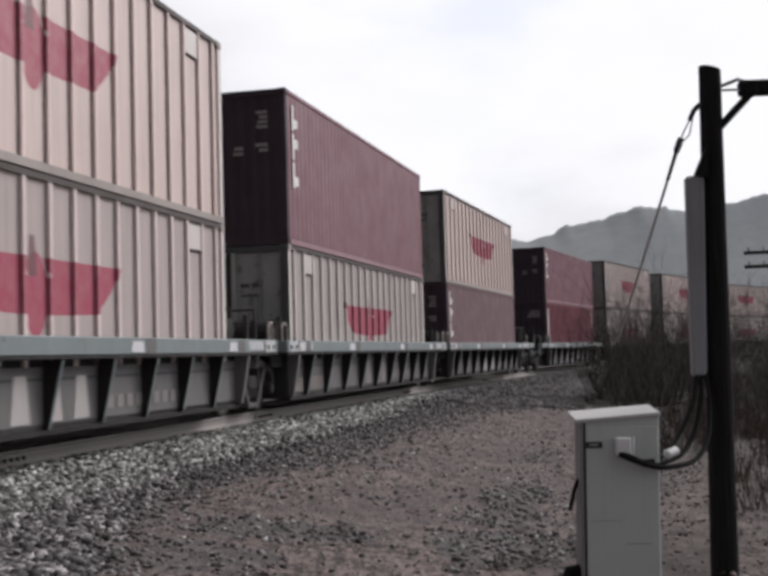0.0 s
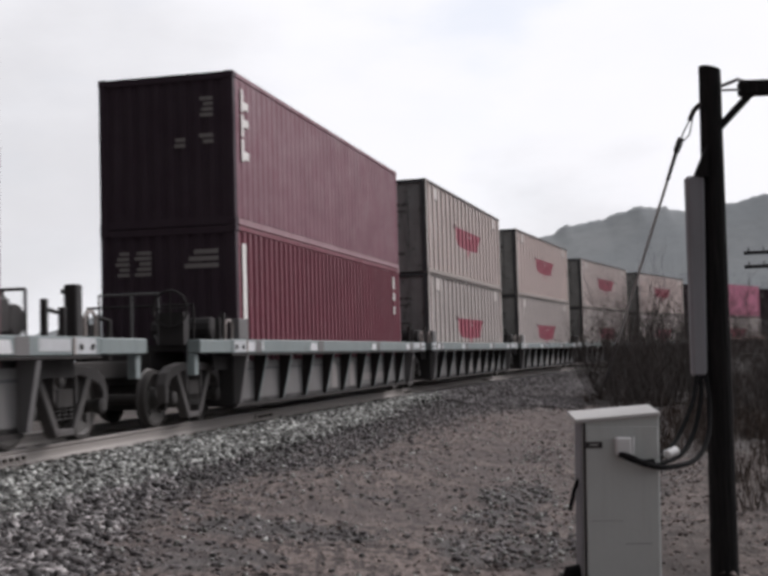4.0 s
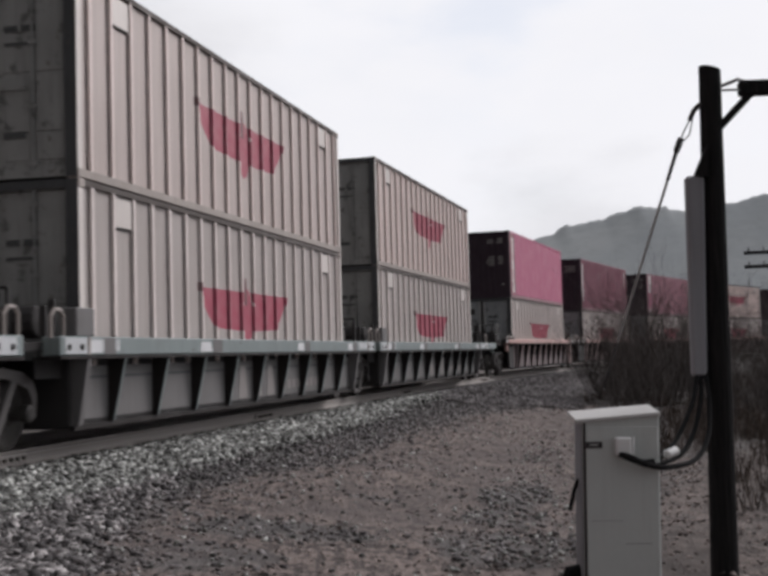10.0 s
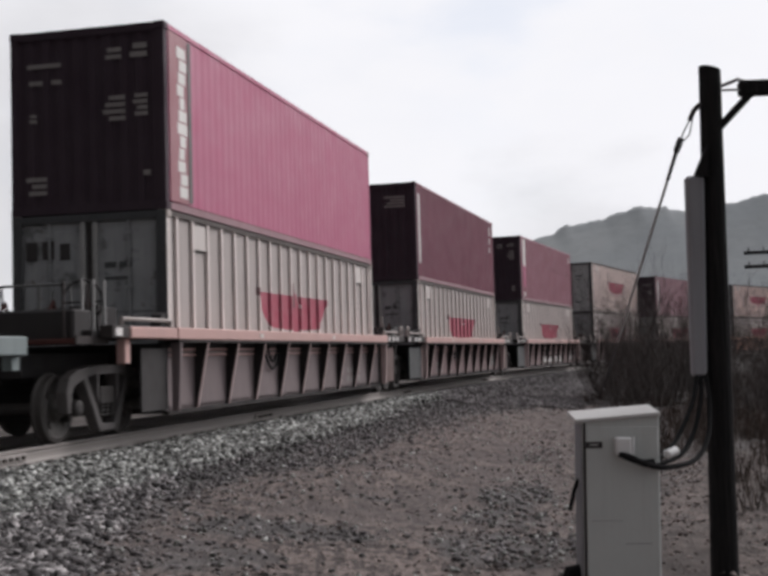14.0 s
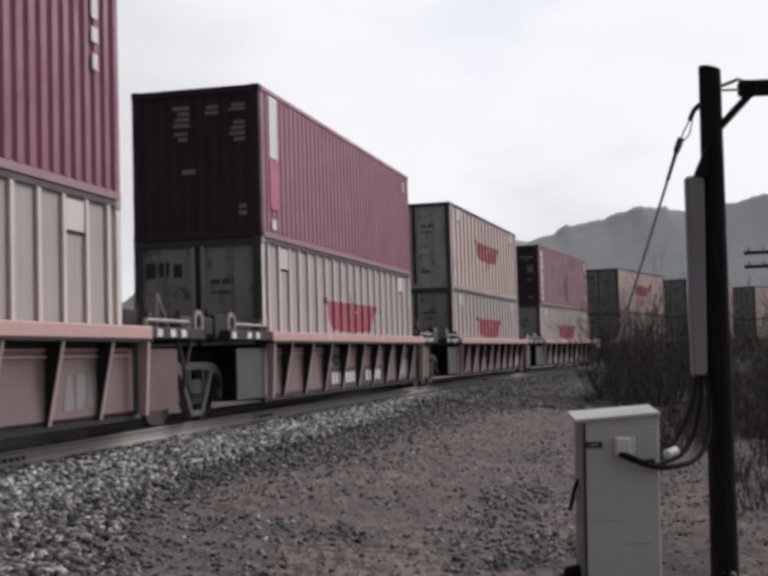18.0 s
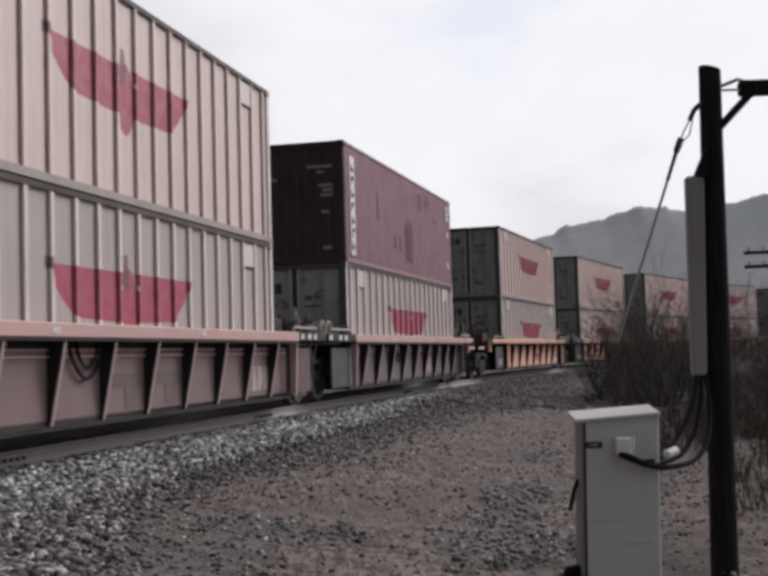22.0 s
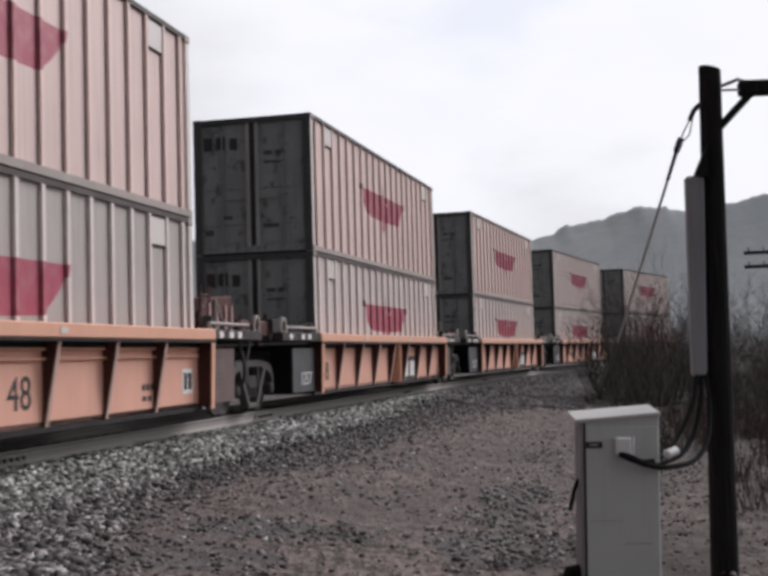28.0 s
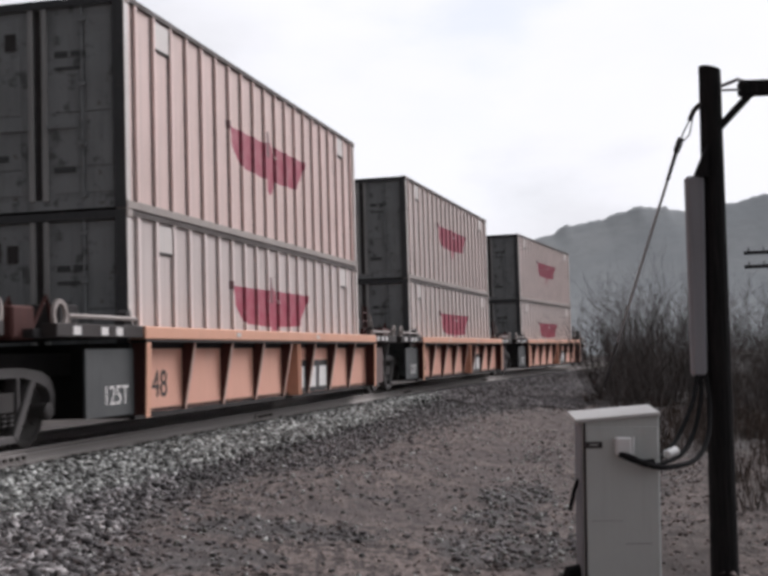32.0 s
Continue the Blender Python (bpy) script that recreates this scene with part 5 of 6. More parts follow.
    # one unit carries a large brake equipment box on its trailing deck
    car = UNITS[13][0]
    bm = bmesh.new()
    prism(bm, [(6.95, 1.43), (8.50, 1.43), (8.50, 2.02), (7.25, 1.94), (6.95, 1.72)], lambda u, v, e: (u, (-1.02, -0.35)[e], v))
    kit = part("equipment_box", bm, M_RUSTRED_SHADE, car, "dark red-brown brake equipment box", bevel=0.02)
    for xx in (7.35, 7.7, 8.1, 8.4):
        part("box_rib", boxes((xx, xx + 0.05, -1.05, -1.022, 1.45, 1.86)), M_BROWN_LITE, kit)
    # walkway plates and stanchions over the couplers
    for k, x0, x1, y0, y1 in ((8, -8.95, -8.1, -1.25, 0.9), (13, -10.2, -9.35, -1.25, 0.9), (12, 8.0, 8.9, -1.35, 1.0), (17, 9.0, 9.6, -1.2, 1.2)):
        car = UNITS[k][0]
        up = 0.14 if k == 8 else 0.0
        deck = part("end_platform", boxes((x0, x1, y0, y1, 1.06 + up, 1.12 + up)), M_RUSTRED_SHADE, car, "dark red end platform", bevel=0.008)
        part("platform_edge", boxes((x0, x1, y0 - 0.03, y0 - 0.003, 1.05 + up, 1.15 + up)), M_ENDBROWN if k == 8 else M_BROWN_LITE, deck)
        for xx in (x0 + 0.12, x1 - 0.12):
            bm = bmesh.new()
            tube(bm, [(xx, y0 + 0.2, 1.12 + up), (xx, y0 + 0.2, 1.95)], 0.022, 6)
            part("stanchion", bm, M_PALE_IRON if xx > 0 else M_ENDBROWN, deck)
    for k, x0, x1, mat in ((7, 7.905, 9.5, M_BLUEGREY), (2, 7.905, 9.3, M_BLUEGREY), (8, -7.9, -6.42, M_BROWN_LITE), (12, 6.42, 7.9, M_BROWN_LITE), (13, -8.9, -6.42, M_ORANGE_LITE), (3, -8.4, -7.125, M_BLUEGREY)):
        car = UNITS[k][0]
        z0, z1 = (1.06, 1.26) if mat is M_BLUEGREY else (1.26, 1.41)
        for sy in (-1, 1):
            part("end_chord", boxes((x0, x1, *sorted((sy * 1.285, sy * 1.495)), z0, z1)), mat, car, bevel=0.015)
            xe = x0 if x0 < 0 else x1 - 0.16
            part("end_flange", boxes((xe, xe + 0.16, *sorted((sy * 1.28, sy * 1.40)), z0 - (0.16 if k == 7 else 0.32), z0 - 0.004)), mat, car, bevel=0.01)
    def bars(car, x0, x1, n, z0, z1, mat):
        """Unreadable lettering as upright bars."""
        w = (x1 - x0) / n
        for i in range(n):
            part("lettering", boxes((x0 + i * w, x0 + (i + 0.62) * w, -1.261, -1.2575, z0, z1)), mat, car)

    # markings on the orange cars: capacity figures, a dark badge with three pale shapes
    t48, t125 = text_mesh("48", 0.52, M_BLACK_MARK), text_mesh("125T", 0.34, M_WHITE)
    for k in range(13, 18):
        car = UNITS[k][0]
        part("capacity_figure", t48, M_BLACK_MARK, car, "black painted 48", at=pose(1.0 if k == 13 else -5.42, -1.254, 0.48, 90, 0, 0))
        part("capacity_figure", t125, M_WHITE, car, "white painted 125T", at=pose(-6.95, -1.34, 0.44, 90, 0, 0))
        if k == 13:
            bars(car, 4.2, 4.75, 4, 0.58, 0.66, M_BLACK_MARK)
            bars(car, 4.2, 4.75, 3, 0.44, 0.50, M_BLACK_MARK)
            part("badge", boxes((5.62, 6.02, -1.257, -1.251, 0.48, 0.84)), M_WHITE, car, "white stencil square")
            for xx in (5.68, 5.85):
                part("badge_shape", boxes((xx, xx + 0.12, -1.2605, -1.2575, 0.54, 0.78)), M_BLACK_MARK, car)
            continue
        for xx, w in ((0.33, 0.06), (0.47, 0.05)):
            part("jacking_post", boxes((xx, xx + w, -1.47, -1.252, 0.27, 1.21)), M_ORANGE_LITE, car, "pale upright at the middle of the side", bevel=0.01)
        part("badge", boxes((0.57, 2.99, -1.257, -1.251, 0.29, 0.90)), M_BLACK_MARK, car, "dark badge")
        for x in (0.82, 1.62, 2.36):
            bm = bmesh.new()
            prism(bm, [(0.05, 0.78), (0.55, 0.78), (0.50, 0.38), (0.0, 0.38)],
                  lambda u, v, e: (x + u, (-1.262, -1.258)[e], v))
            part("badge_shape", bm, M_WHITE, car)
    for k, x0, x1 in ((10, -2.35, 0.12), (10, 0.45, 2.5)):
        car = UNITS[k][0]
        part("badge", boxes((x0, x1, -1.257, -1.251, 0.29, 0.72)), M_DARKPANEL, car, "dark faded badge")
        bars(car, x0 + 0.35, x1 - 0.25, 7 if x0 < 0 else 5, 0.39, 0.62, M_WHITE)
    for k, x0, x1 in ((8, 3.4, 4.6), (9, -4.3, -3.4), (11, -4.6, -4.0), (12, 2.85, 3.8)):
        car = UNITS[k][0]
        bars(car, x0, x1, 4, 0.60, 0.70, M_FADED)
        bars(car, x0, x1, 4, 0.40, 0.52, M_FADED)
    for x0, x1 in ((-0.98, -0.05), (0.28, 1.26)):
        part("paint_patch", boxes((x0, x1, -1.257, -1.251, 0.64, 0.82)), M_GREYPATCH, UNITS[11][0], "brownish painted-over patch")
        part("paint_patch", boxes((0.62 * x0 + 0.38 * x1, 0.2 * x0 + 0.8 * x1, -1.257, -1.251, 0.36, 0.638)), M_GREYPATCH, UNITS[11][0], "brownish painted-over patch")
    for k, at in ((11, (4.36, 4.67, 4.98)), (10, (4.31, 4.66, 5.0)), (9, (4.36, 4.67, 4.98)), (12, (1.46, 1.78, 2.10))):
        for i, x in enumerate(at):
            bm = bmesh.new()
            if i == 0:
                prism(bm, [(0.0, 0.42), (0.27, 0.42), (0.19, 0.83), (0.08, 0.83)], lambda u, v, e: (x + u, (-1.257, -1.251)[e], v))
            elif i == 1:
                prism(bm, [(0.0, 0.42), (0.14, 0.42), (0.26, 0.58), (0.26, 0.78), (0.20, 0.83), (0.0, 0.83)], lambda u, v, e: (x + u, (-1.257, -1.251)[e], v))
            else:
                prism(bm, [(0.05, 0.42), (0.20, 0.42), (0.24, 0.50), (0.24, 0.75), (0.20, 0.83), (0.05, 0.83), (0.0, 0.75), (0.0, 0.50)], lambda u, v, e: (x + u, (-1.257, -1.251)[e], v))
            part("letter_shape", bm, {9: M_FADED, 10: M_ROD, 11: M_LETTER_PINK, 12: M_LETTER_PINK}[k], UNITS[k][0], "faded pale painted block")
    for k in range(0, 8):
        car = UNITS[k][0]
        for x, w, z1 in ((-0.72, 0.42, 0.84), (0.08, 0.36, 0.80), (0.72, 0.40, 0.82)):
            bm = bmesh.new()
            prism(bm, [(0.0, 0.32), (w, 0.32), (w - 0.08, z1), (0.08, z1)], lambda u, v, e: (x + u, (-1.257, -1.251)[e], v))
            part("letter_shape", bm, M_LETTER_PALE if k in (0, 2) else M_FADED, car, "pale painted block")
        bars(car, 1.6, 4.2, 9, 0.40, 0.56, M_FADED)
    bars(UNITS[1][0], -6.15, -5.46, 4, 0.32, 0.58, M_PALE_IRON)
    bars(UNITS[1][0], -5.03, -4.15, 5, 0.32, 0.58, M_PALE_IRON)


build_train()


# ------------------------------------------------------------------ trackside things
def build_cabinet():
    cab = thing("utility_cabinet", "grey steel trackside cabinet with a sloping pale lid", "cabinet")
    cab.matrix_basis = pose(1.574, 8.65, -0.86, 0, 2.0, 1.5)
    part("plinth", boxes((-0.24, 0.24, -0.11, 0.11, -0.30, 0.003)), M_CONDUIT, cab, "grey concrete plinth")
    W, D, H = 0.270, 0.14, 1.21
    rise = lambda x: 0.045 * (x + W) / (2 * W)
    bm = bmesh.new()
    v = box(bm, -W, W, -D, D, 0.0, H)
    for p in v:
        if p.co.z > 1:
            p.co.z += rise(p.co.x) + (0.035 if p.co.y > 0 else 0)
    part("body", bm, M_CABINET, cab, bevel=0.008)
    bm = bmesh.new()
    v = box(bm, -W - 0.055, W + 0.006, -D - 0.02, D + 0.03, H - 0.004, H + 0.022)
    for p in v:
        p.co.z += rise(p.co.x) + 0.038 * (p.co.y + D) / (2 * D)
    part("lid", bm, M_CABINET_LID, cab, "pale sloping lid", bevel=0.005)
    part("door", boxes((-W + 0.022, W - 0.012, -D - 0.010, -D - 0.001, 0.04, H - 0.035)), M_CABINET, cab, bevel=0.004)
    part("marking_plate", boxes((-0.250, -0.135, -D - 0.015, -D - 0.0105, H - 0.185, H - 0.14)), M_BLACK_MARK, cab, "small dark plate with unreadable marks")
    part("marking_bar", boxes((-0.225, -0.165, -D - 0.018, -D - 0.0155, H - 0.168, H - 0.156)), M_ROD, cab)
    part("corner_seam", boxes((-W + 0.002, -W + 0.018, -D - 0.006, -D - 0.001, 0.02, H - 0.01)), M_BLACK, cab, "dark gap beside the door")
    part("scratch", boxes((-0.22, 0.0, -D - 0.0125, -D - 0.0105, 0.52, 0.524)), M_CONDUIT, cab, "faint scratch")
    bm = bmesh.new()
    tube(bm, [(-W - 0.13, -0.03, -0.12), (-W - 0.115, -0.03, 0.08), (-W - 0.085, -0.03, 0.165), (-W - 0.045, -0.03, 0.175), (-W - 0.02, -0.02, 0.12), (-W + 0.01, -0.01, 0.06)], 0.04, 8)
    part("ground_conduit", bm, M_RUBBER, cab, "black conduit elbow from the ground")
    part("scratch", boxes((0.02, 0.2, -D - 0.0125, -D - 0.0105, 0.36, 0.366)), M_CONDUIT, cab, "faint scratch")
    jb = part("cable_box", boxes((-0.052, 0.058, -D - 0.075, -D - 0.0105, H - 0.235, H - 0.105)), M_PORCELAIN, cab, "white plastic cable box", bevel=0.014)
    bm = bmesh.new()
    tube(bm, [(0.066, -D - 0.05, H - 0.235), (0.070, -D - 0.05, H - 0.105)], 0.015, 8)
    part("cable_gland", bm, M_PORCELAIN, jb)
    # darker grey here stands for the shade on the cabinet's left side
    part("side_panel", boxes((-W - 0.010, -W - 0.001, -D + 0.012, D - 0.025, 0.03, H - 0.02)), M_CONDUIT, cab, "side panel painted darker for its shade")
    bm = bmesh.new()
    tube(bm, [(-W - 0.01, 0, 0.80), (-W - 0.04, 0.0, 0.72), (-W - 0.075, -0.02, 0.58)], 0.016, 6)
    part("side_cable", bm, M_RUBBER, cab)


def build_pole():
    pole = thing("utility_pole", "dark creosoted wooden pole with a crossarm", "pole")
    base, crown = Vector((2.4895, 9.3, -1.4)), Vector((2.605, 9.3, 3.02))
    bm = bmesh.new()
    n = 16
    lv = [base.lerp(crown, i / 10) for i in range(11)]
    rr = [0.108 - 0.024 * i / 10 for i in range(11)]
    rings = []
    for p, r in zip(lv, rr):
        rings.append([bm.verts.new(p + Vector((math.cos(a) * r * (1 + 0.03 * math.sin(3 * a)), math.sin(a) * r, 0))) for a in (2 * math.pi * j / n for j in range(n))])
    for v in rings[-1]:
        v.co.z -= 0.28 * (v.co.x - crown.x + 0.05)
    for a, b in zip(rings, rings[1:]):
        for j in range(n):
            bm.faces.new((a[j], a[(j + 1) % n], b[(j + 1) % n], b[j]))
    bm.faces.new(rings[-1])
    part("shaft", bm, M_POLE, pole, smooth=False)
    arm = boxes((2.815, 4.6, 9.22, 9.33, 2.775, 2.89))
    part("crossarm", arm, M_POLE, pole, bevel=0.012)
    bm = bmesh.new()
    tube(bm, [(2.64, 9.27, 2.53), (2.71, 9.27, 2.60), (2.90, 9.27, 2.79)], 0.032, 8)
    part("arm_brace", bm, M_POLE, pole)
    bm = bmesh.new()
    tube(bm, [(2.62, 9.25, 2.84), (2.72, 9.25, 2.87), (2.80, 9.25, 2.90), (2.86, 9.25, 2.88)], 0.014, 6)
    tube(bm, [(2.62, 9.25, 2.82), (2.86, 9.25, 2.82)], 0.009, 6)
    part("arm_bolt", bm, M_GALV, pole)
    bm = boxes((2.320, 2.432, 9.205, 9.30, 0.62, 2.16))
    for v in bm.verts:
        v.co.x += 0.0203 * (v.co.z - 0.62) + (0.03 if v.co.x > 2.4 and v.co.z > 1 else 0)
    part("conduit_cover", bm, M_CONDUIT, pole, "grey channel covering the cables", bevel=0.02)
    bm = bmesh.new()
    prism(bm, [(2.53, 2.40), (2.42, 2.16), (2.53, 2.14)], lambda u, v, e: (u, (9.19, 9.28)[e], v))
    part("conduit_hood", bm, M_POLE, pole)
    # cables from the channel to the cabinet
    runs = [
        [(2.36, 9.24, 0.66), (2.30, 9.15, 0.46), (2.17, 9.0, 0.26), (2.02, 8.8, 0.12), (1.86, 8.55, 0.07), (1.72, 8.44, 0.07), (1.58, 8.42, 0.13)],
        [(2.39, 9.24, 0.66), (2.35, 9.15, 0.44), (2.25, 9.0, 0.22), (2.11, 8.8, 0.09), (1.93, 8.6, 0.045), (1.76, 8.44, 0.05), (1.60, 8.42, 0.13)],
        [(2.42, 9.24, 0.66), (2.41, 9.12, 0.42), (2.34, 8.95, 0.19), (2.20, 8.75, 0.05), (2.00, 8.55, 0.02), (1.82, 8.44, 0.035), (1.63, 8.42, 0.12)],
    ]
    for pts in runs:
        bm = bmesh.new()
        fine = []
        for i in range(len(pts) - 1):
            p0, p1, p2, p3 = (Vector(pts[max(0, min(len(pts) - 1, j))]) for j in (i - 1, i, i + 1, i + 2))
            for s in (0, 0.25, 0.5, 0.75):
                fine.append(0.5 * ((2 * p1) + (p2 - p0) * s + (2 * p0 - 5 * p1 + 4 * p2 - p3) * s * s + (3 * p1 - p0 - 3 * p2 + p3) * s ** 3))
        fine.append(Vector(pts[-1]))
        tube(bm, fine, 0.019, 8)
        part("cable", bm, M_RUBBER, pole, "black rubber cable")
    bm = bmesh.new()
    tube(bm, [(1.93, 8.52, 0.105), (2.02, 8.60, 0.125)], 0.033, 8)
    part("connector", bm, M_PORCELAIN, pole, "pale plastic connector on the cables", bevel=0.008)
    # guy: hook, link, insulator, rod, wire
    guy = thing("guy_wire", "steel guy wire with an insulator and rod", "wire")
    bm = bmesh.new()
    tube(bm, [(2.50, 9.26, 2.72), (2.45, 9.26, 2.67), (2.42, 9.28, 2.60)], 0.02, 6)
    part("hook", bm, M_BLACK, guy)
    bm = bmesh.new()
    tube(bm, [(2.42, 9.28, 2.60), (2.385, 9.35, 2.52), (2.37, 9.42, 2.46)], 0.006, 5)
    tube(bm, [(2.44, 9.28, 2.60), (2.43, 9.35, 2.50), (2.39, 9.42, 2.46)], 0.006, 5)
    part("link", bm, M_GALV, guy)
    bm = bmesh.new()
    tube(bm, [(2.375, 9.40, 2.48), (2.365, 9.44, 2.44), (2.355, 9.48, 2.40)], 0.026, 8)
    part("insulator", bm, M_BLACK, guy)
    a, b = Vector((2.36, 9.46, 2.42)), Vector((7.85, 45.0, -0.95))
    bm = bmesh.new()
    tube(bm, [a, a.lerp(b, 0.03)], 0.016, 6)
    part("rod", bm, M_BLACK, guy)
    bm = bmesh.new()
    tube(bm, [a.lerp(b, 0.03), a.lerp(b, 0.42)], 0.013, 6, 0.024)
    part("wire", bm, M_WIRE, guy)
    # same wire, coloured dark from 42% down to fit the camera's view
    bm = bmesh.new()
    tube(bm, [a.lerp(b, 0.42), a.lerp(b, 0.7), b], 0.024, 6, 0.032)
    part("wire_guard", bm, M_GALV_DARK, guy, "weathered dark lower wire")


def build_far_pole():
    pole = thing("utility_pole", "distant wooden line pole with two crossarms", "pole")
    bm = bmesh.new()
    tube(bm, [(13.6, 40, -1.2), (13.55, 40, 4.6)], 0.13, 10, 0.10)
    part("shaft", bm, M_POLE, pole)
    for z in (3.84, 3.38):
        part("crossarm", boxes((11.95, 15.2, 39.8, 39.92, z - 0.055, z + 0.055)), M_POLE, pole, bevel=0.01)
        for x in (12.1, 12.6, 13.1, 14.1, 14.6, 15.0):
            bm = bmesh.new()
            tube(bm, [(x, 39.86, z + 0.05), (x, 39.86, z + 0.17)], 0.03, 6)
            part("insulator", bm, M_GALV, pole)
    bm = bmesh.new()
    tube(bm, [(13.5, 39.78, 2.9), (12.6, 39.78, 3.34)], 0.02, 5)
    part("arm_brace", bm, M_GALV, pole)


def build_shrub(name, label, x, y, z, height, spread, stems, seed, lean=0.0):
    """A leafless shrub: many thin forked stems."""
    rnd = random.Random(seed)
    bm = bmesh.new()
    tw = bmesh.new()

    def shoot(b, p, d, length, r, level):
        pts = [p]
        seg = 4
        for i in range(seg):
            d = (d + Vector((rnd.gauss(0, 0.16), rnd.gauss(0, 0.16), rnd.gauss(0.03, 0.10)))).normalized()
            pts.append(pts[-1] + d * length / seg)
        tube(b, pts, r, 3, r * 0.35)
        if level < 2:
            for k in range(rnd.randint(4, 6)):
                q = pts[rnd.randint(1, seg)]
                dd = (d + Vector((rnd.gauss(0, 0.5), rnd.gauss(0, 0.5), rnd.gauss(0.1, 0.3)))).normalized()
                shoot(tw, q, dd, length * rnd.uniform(0.3, 0.6), r * 0.42, level + 1)

    for i in range(stems):
        a = rnd.uniform(0, 2 * math.pi)
        rad = spread * math.sqrt(rnd.random())
        p = Vector((x + rad * math.cos(a), y + rad * math.sin(a), z))
        d = Vector((0.35 * math.cos(a) * rad / spread + lean + rnd.gauss(0, 0.12), 0.3 * math.sin(a), 1.0)).normalized()
        shoot(bm, p, d, height * rnd.uniform(0.45, 1.0), rnd.uniform(0.010, 0.020), 0)
    ob = thing(name, label, "shrub", "bare shrubs by the track")
    part("branchwork", bm, M_TWIG, ob)
    part("brushwood", tw, M_TWIG, ob)


build_cabinet()
build_pole()
build_far_pole()
SHRUB = "leafless grey-brown shrub standing beside the track"
build_shrub("bare_shrub", SHRUB, 7.45, 39.0, -0.9, 2.9, 0.8, 100, 11)
build_shrub("bare_shrub", SHRUB, 8.9, 40.0, -0.9, 3.35, 1.0, 96, 12)
build_shrub("bare_shrub", SHRUB, 9.7, 37.0, -0.9, 3.1, 0.9, 84, 13)
build_shrub("bare_shrub", SHRUB, 7.9, 36.0, -0.9, 2.5, 0.9, 96, 14)
build_shrub("bare_shrub", SHRUB, 6.9, 34.0, -0.9, 1.2, 0.8, 30, 15)
build_shrub("bare_shrub", SHRUB, 11.6, 38.0, -0.8, 2.7, 1.0, 60, 16)
build_shrub("bare_shrub", SHRUB, 8.2, 27.0, -0.8, 1.5, 0.9, 60, 17)
build_shrub("bare_shrub", SHRUB, 9.4, 30.0, -0.8, 1.7, 1.0, 60, 18)
build_shrub("bare_shrub", SHRUB, 13.0, 40.0, -0.8, 2.9, 1.0, 34, 19)
build_shrub("bare_shrub", SHRUB, 14.4, 41.0, -0.8, 2.9, 1.0, 36, 20)


# ------------------------------------------------------------------ stones, litter and ties
def scatter(name, label, count, s_range, r_range, size, material, seed, flat=0.7, sink=0.25, patchy=0.0, where=None):
    """Loose angular pieces on the ground, one mesh."""
    rng = np.random.default_rng(seed)
    s = s_range[0] + (s_range[1] - s_range[0]) * rng.random(count) ** 1.35
    r = rng.uniform(r_range[0], r_range[1], count)
    if patchy:
        keep = np.array([noise.fractal(Vector((p * 0.45, q * 0.9, seed)), 0.8, 2.0, 3) + patchy * rng.normal() > 0 for p, q in zip(s, r)])
        s, r = s[keep], r[keep]
        count = len(s)
    if where:
        keep = rng.random(count) < where(s, r, rng)
        s, r = s[keep], r[keep]
        count = len(s)
    a = np.interp(s, ARC, turn_)
    px = np.interp(s, ARC, LINE_X) + np.cos(a) * r
    py = np.interp(s, ARC, LINE_Y) - np.sin(a) * r
    prof_r = (0.0, 1.55, 2.05, 2.6, 3.3)
    prof_z = (-0.23, -0.23, -0.37, -0.52, -0.85)
    bed = np.interp(r, prof_r, prof_z)
    near = ground_height(px, py, r)
    pz = np.maximum(bed, near)
    sz = size[0] + (size[1] - size[0]) * rng.random(count) ** 1.8
    cube = np.array([(x, y, z) for x in (-1, 1) for y in (-1, 1) for z in (-1, 1)], float)
    quads = np.array([(0, 1, 3, 2), (4, 6, 7, 5), (0, 4, 5, 1), (2, 3, 7, 6), (0, 2, 6, 4), (1, 5, 7, 3)])
    v = cube[None] * (0.5 + 0.28 * (rng.random((count, 8, 3)) - 0.5) * 2) * sz[:, None, None]
    v[:, :, 2] *= flat
    yaw = rng.uniform(0, 6.283, count)
    tip = rng.normal(0, 0.5, count)
    c, q = np.cos(tip)[:, None], np.sin(tip)[:, None]
    v = np.stack([v[..., 0], v[..., 1] * c - v[..., 2] * q, v[..., 1] * q + v[..., 2] * c], -1)
    c, q = np.cos(yaw)[:, None], np.sin(yaw)[:, None]
    v = np.stack([v[..., 0] * c - v[..., 1] * q, v[..., 0] * q + v[..., 1] * c, v[..., 2]], -1)
    v += np.stack([px, py, pz + sz * flat * (0.5 - sink)], -1)[:, None]
    f = quads[None] + (np.arange(count) * 8)[:, None, None]
    me = bpy.data.meshes.new(name)
    me.vertices.add(count * 8)
    me.vertices.foreach_set("co", v.astype(np.float32).ravel())
    me.loops.add(count * 24)
    me.loops.foreach_set("vertex_index", f.astype(np.int32).ravel())
    me.polygons.add(count * 6)
    me.polygons.foreach_set("loop_start", np.arange(0, count * 24, 4, dtype=np.int32))
    me.update(calc_edges=True)
    me.validate()
    me.materials.append(material)
    tagged(new(name, me), label, "gravel", kind="stuff")


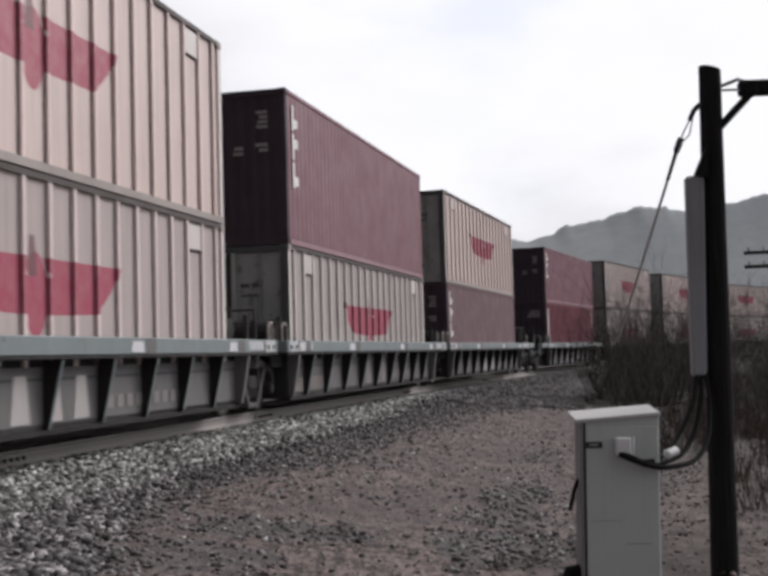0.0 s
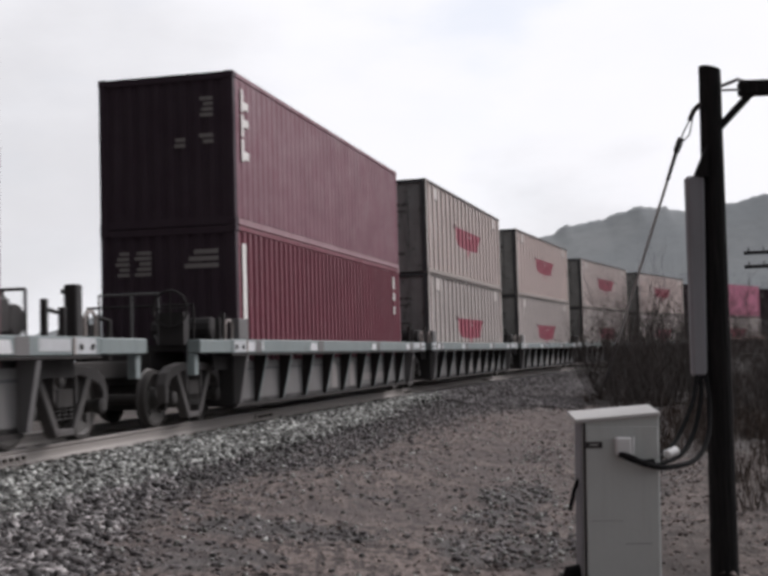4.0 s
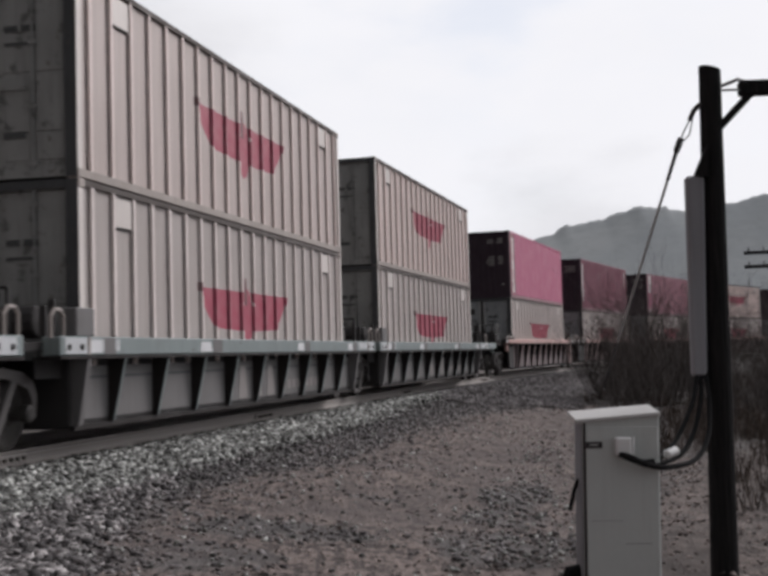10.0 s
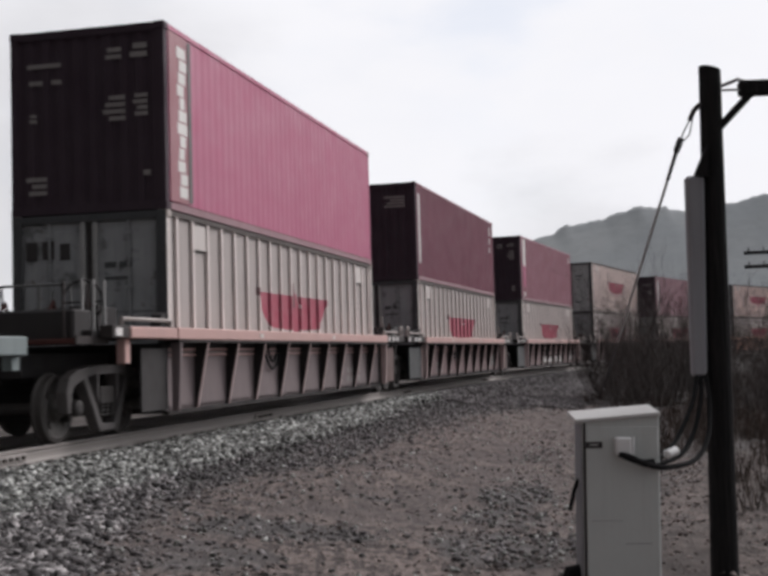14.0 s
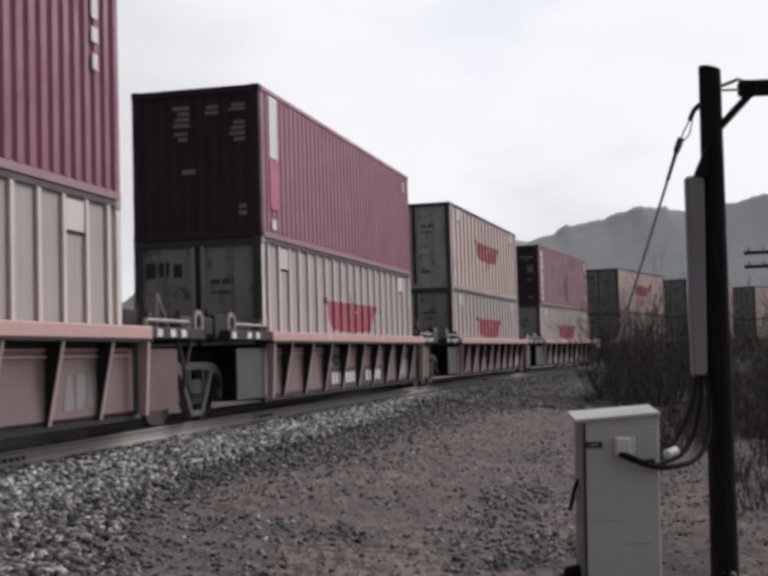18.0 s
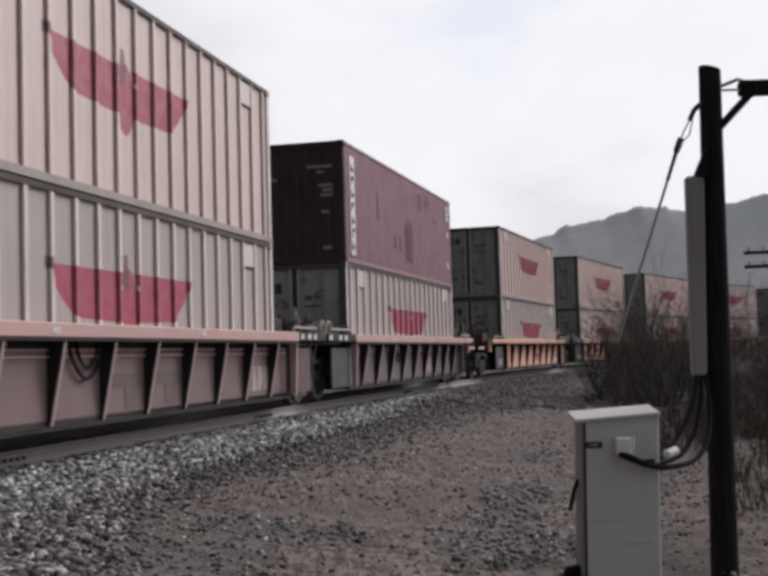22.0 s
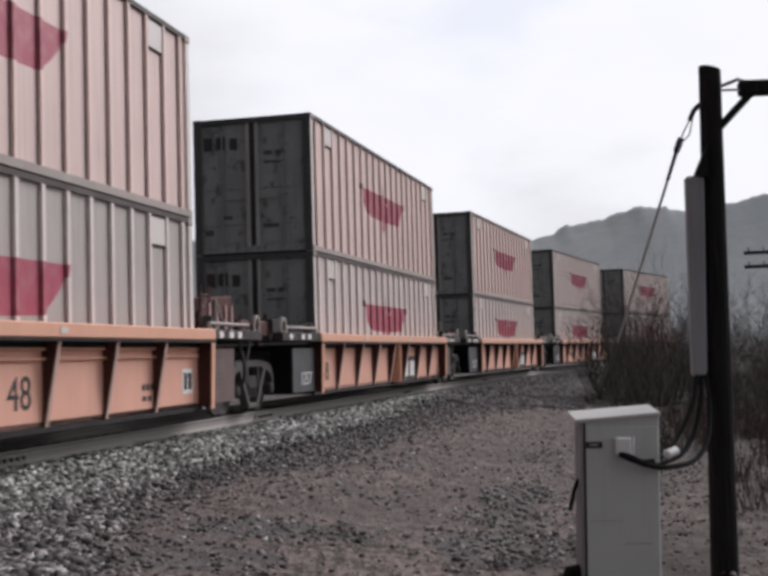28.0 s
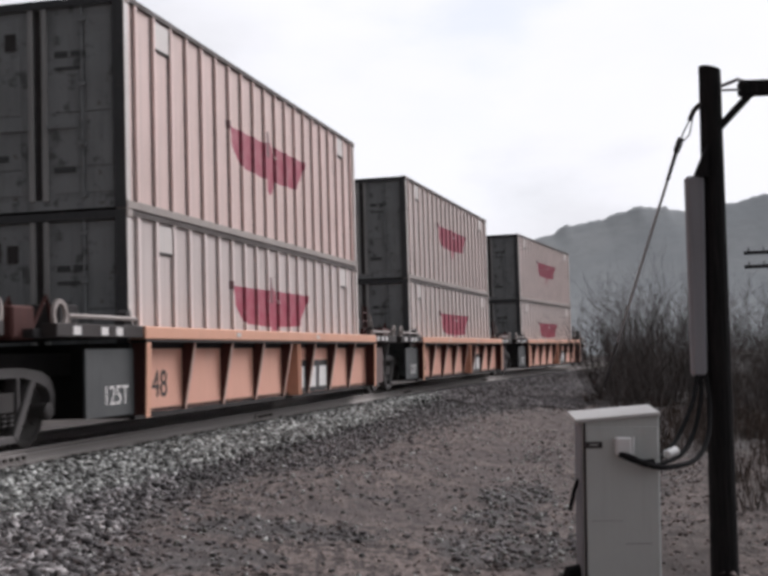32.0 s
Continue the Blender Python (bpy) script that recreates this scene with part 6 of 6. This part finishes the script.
on_bed = lambda s, r, rng: 1.0 * (r < stone_edge(s) + rng.normal(0, 0.14, len(s)))
on_cinder = lambda s, r, rng: np.where(r > stone_edge(s) - 0.3, cinders(s, r) * np.where(r > cinder_edge(s) + 0.2, 0.33, 1.0), 0.0)
on_dirt = lambda s, r, rng: np.where(r > stone_edge(s), 0.30 + 0.5 * cinders(s, r), 0.0) * (1 - 0.92 * smooth(24, 31, s) * cinders(s, r)) * np.where(r > 5.8, 1.3 - 1.0 * smooth(13, 17, s) * smooth(6.8, 7.6, r), 0.6)
scatter("ballast_stones", "loose crushed pale grey ballast stones", 28000, (1.5, 31), (0.86, 2.3), (0.036, 0.080), M_STONE, 21, where=on_bed)
scatter("ballast_stones", "thinning grey stones on the ballast slope", 14500, (2.0, 12), (2.2, 4.0), (0.034, 0.078), M_DULL_STONE, 26, where=on_bed)
scatter("cinder_gravel", "dark grey cinders and small stones", 24000, (2.0, 34), (1.9, 8.0), (0.025, 0.062), M_GRIT, 22, flat=0.5, sink=0.35, where=on_cinder)
scatter("cinder_gravel", "dark grey stones along the far ballast", 17000, (29, 62), (0.86, 5.6), (0.04, 0.08), M_GRIT, 28)
scatter("ballast_stones", "stray pale ballast stones on the dirt", 5000, (2.0, 30), (2.6, 7.5), (0.018, 0.045), M_STONE, 23, where=on_dirt)
scatter("leaf_litter", "dead leaves and pebbles on brown dirt", 44000, (2.0, 46), (2.6, 12.0), (0.014, 0.040), M_LEAF, 24, flat=0.35, sink=0.35, where=on_dirt)


def dry_weeds(name, label, count, s_range, r_range, tall, seed):
    """Thin dead stalks standing in clumps."""
    rng = np.random.default_rng(seed)
    k = max(1, count // 26)
    cs, cr = rng.uniform(*s_range, k), rng.uniform(*r_range, k)
    which = rng.integers(0, k, count)
    s, r = cs[which] + rng.normal(0, 0.14, count), cr[which] + rng.normal(0, 0.14, count)
    a = np.interp(s, ARC, turn_)
    px = np.interp(s, ARC, LINE_X) + np.cos(a) * r
    py = np.interp(s, ARC, LINE_Y) - np.sin(a) * r
    pz = ground_height(px, py, r) - 0.02
    h = tall * rng.uniform(0.35, 1.0, count)
    w = rng.uniform(0.004, 0.011, count)
    yaw = rng.uniform(0, 6.283, count)
    lx, ly = rng.normal(0, 0.28, count) * h, rng.normal(0, 0.28, count) * h
    p = np.stack([px, py, pz], -1)
    side = np.stack([np.cos(yaw) * w, np.sin(yaw) * w, 0 * w], -1)
    out = np.stack([-np.sin(yaw) * w, np.cos(yaw) * w, 0 * w], -1)
    mid = p + np.stack([lx * 0.4, ly * 0.4, h * 0.6], -1)
    tip = p + np.stack([lx, ly, h], -1)
    v = np.stack([p - side, p + side, p + out, mid - side * 0.8, mid + side * 0.8, mid + out * 0.8, tip], 1).reshape(-1, 3)
    base = (np.arange(count) * 7)[:, None]
    quad = np.concatenate([base + np.array(q) for q in ((0, 1, 4, 3), (1, 2, 5, 4), (2, 0, 3, 5))])
    tri = np.concatenate([base + np.array(q) for q in ((3, 4, 6), (4, 5, 6), (5, 3, 6))])
    me = bpy.data.meshes.new(name)
    me.from_pydata(v.tolist(), [], quad.tolist() + tri.tolist())
    me.materials.append(M_WEED)
    tagged(new(name, me), label, "weeds", kind="stuff")


dry_weeds("dry_weeds", "dead brown weed stalks on the bank", 5600, (8, 62), (8.8, 17.0), 0.55, 31)
dry_weeds("dry_weeds", "low dark brush beside the path", 4200, (16, 29), (7.2, 11.5), 0.42, 33)
dry_weeds("dry_weeds", "sparse dead stalks on the dirt", 1100, (24, 50), (5.6, 9.5), 0.5, 32)


def build_ties():
    track = bpy.data.objects["railway_track"]
    bm = boxes((-0.115, 0.115, -1.3, 1.3, -0.40, -0.185))
    me = mesh_of("tie", bm, M_TIE, 0.01)
    plate = mesh_of("tie_plate", boxes((-0.09, 0.09, -0.18, 0.18, -0.184, -0.176)), M_RAIL)
    for i in range(150):
        s = 1.0 + i * 0.53
        x, y = on_line(s)
        tx, ty = heading(s)
        rz = math.degrees(math.atan2(ty, tx))
        t = part("tie", me, M_TIE, track, at=pose(x, y, 0, 0.745, 0, rz))
        for r in (-0.755, 0.755):
            part("tie_plate", plate, M_RAIL, t, at=pose(0, r, 0))


build_ties()


# ------------------------------------------------------------------ what moves
def motions():
    times = [i * 0.5 for i in range(65)]
    for car, start in UNITS:
        rows = [(t, unit_pose(t, start)) for t in times]
        walk(car, rows)
        for ob in car.children:
            if ob.name.split(".")[0] != "truck":
                continue
            x = ob.matrix_basis.translation.x
            trows = []
            for t, m in rows[::2]:
                tx, ty = heading(train_at(t) + start + HX + x)
                ax = m.to_3x3() @ Vector((1, 0, 0))
                trows.append((t, pose(x, 0, 0, 0, 0, math.degrees(math.atan2(ty, tx) - math.atan2(ax.y, ax.x)))))
            walk(ob, trows)
            for w in ob.children:
                if w.name.split(".")[0] == "wheelset":
                    wx = w.matrix_basis.translation.x
                    walk(w, [(i / 30, pose(wx, 0, WHEEL_R, 0, math.degrees((train_at(i / 30) - train_at(0)) / WHEEL_R), 0)) for i in range(961)])
    for ob, start, z in BOXES:
        walk(ob, [(t, unit_pose(t, start) @ pose(0, 0, z)) for t in times])


motions()
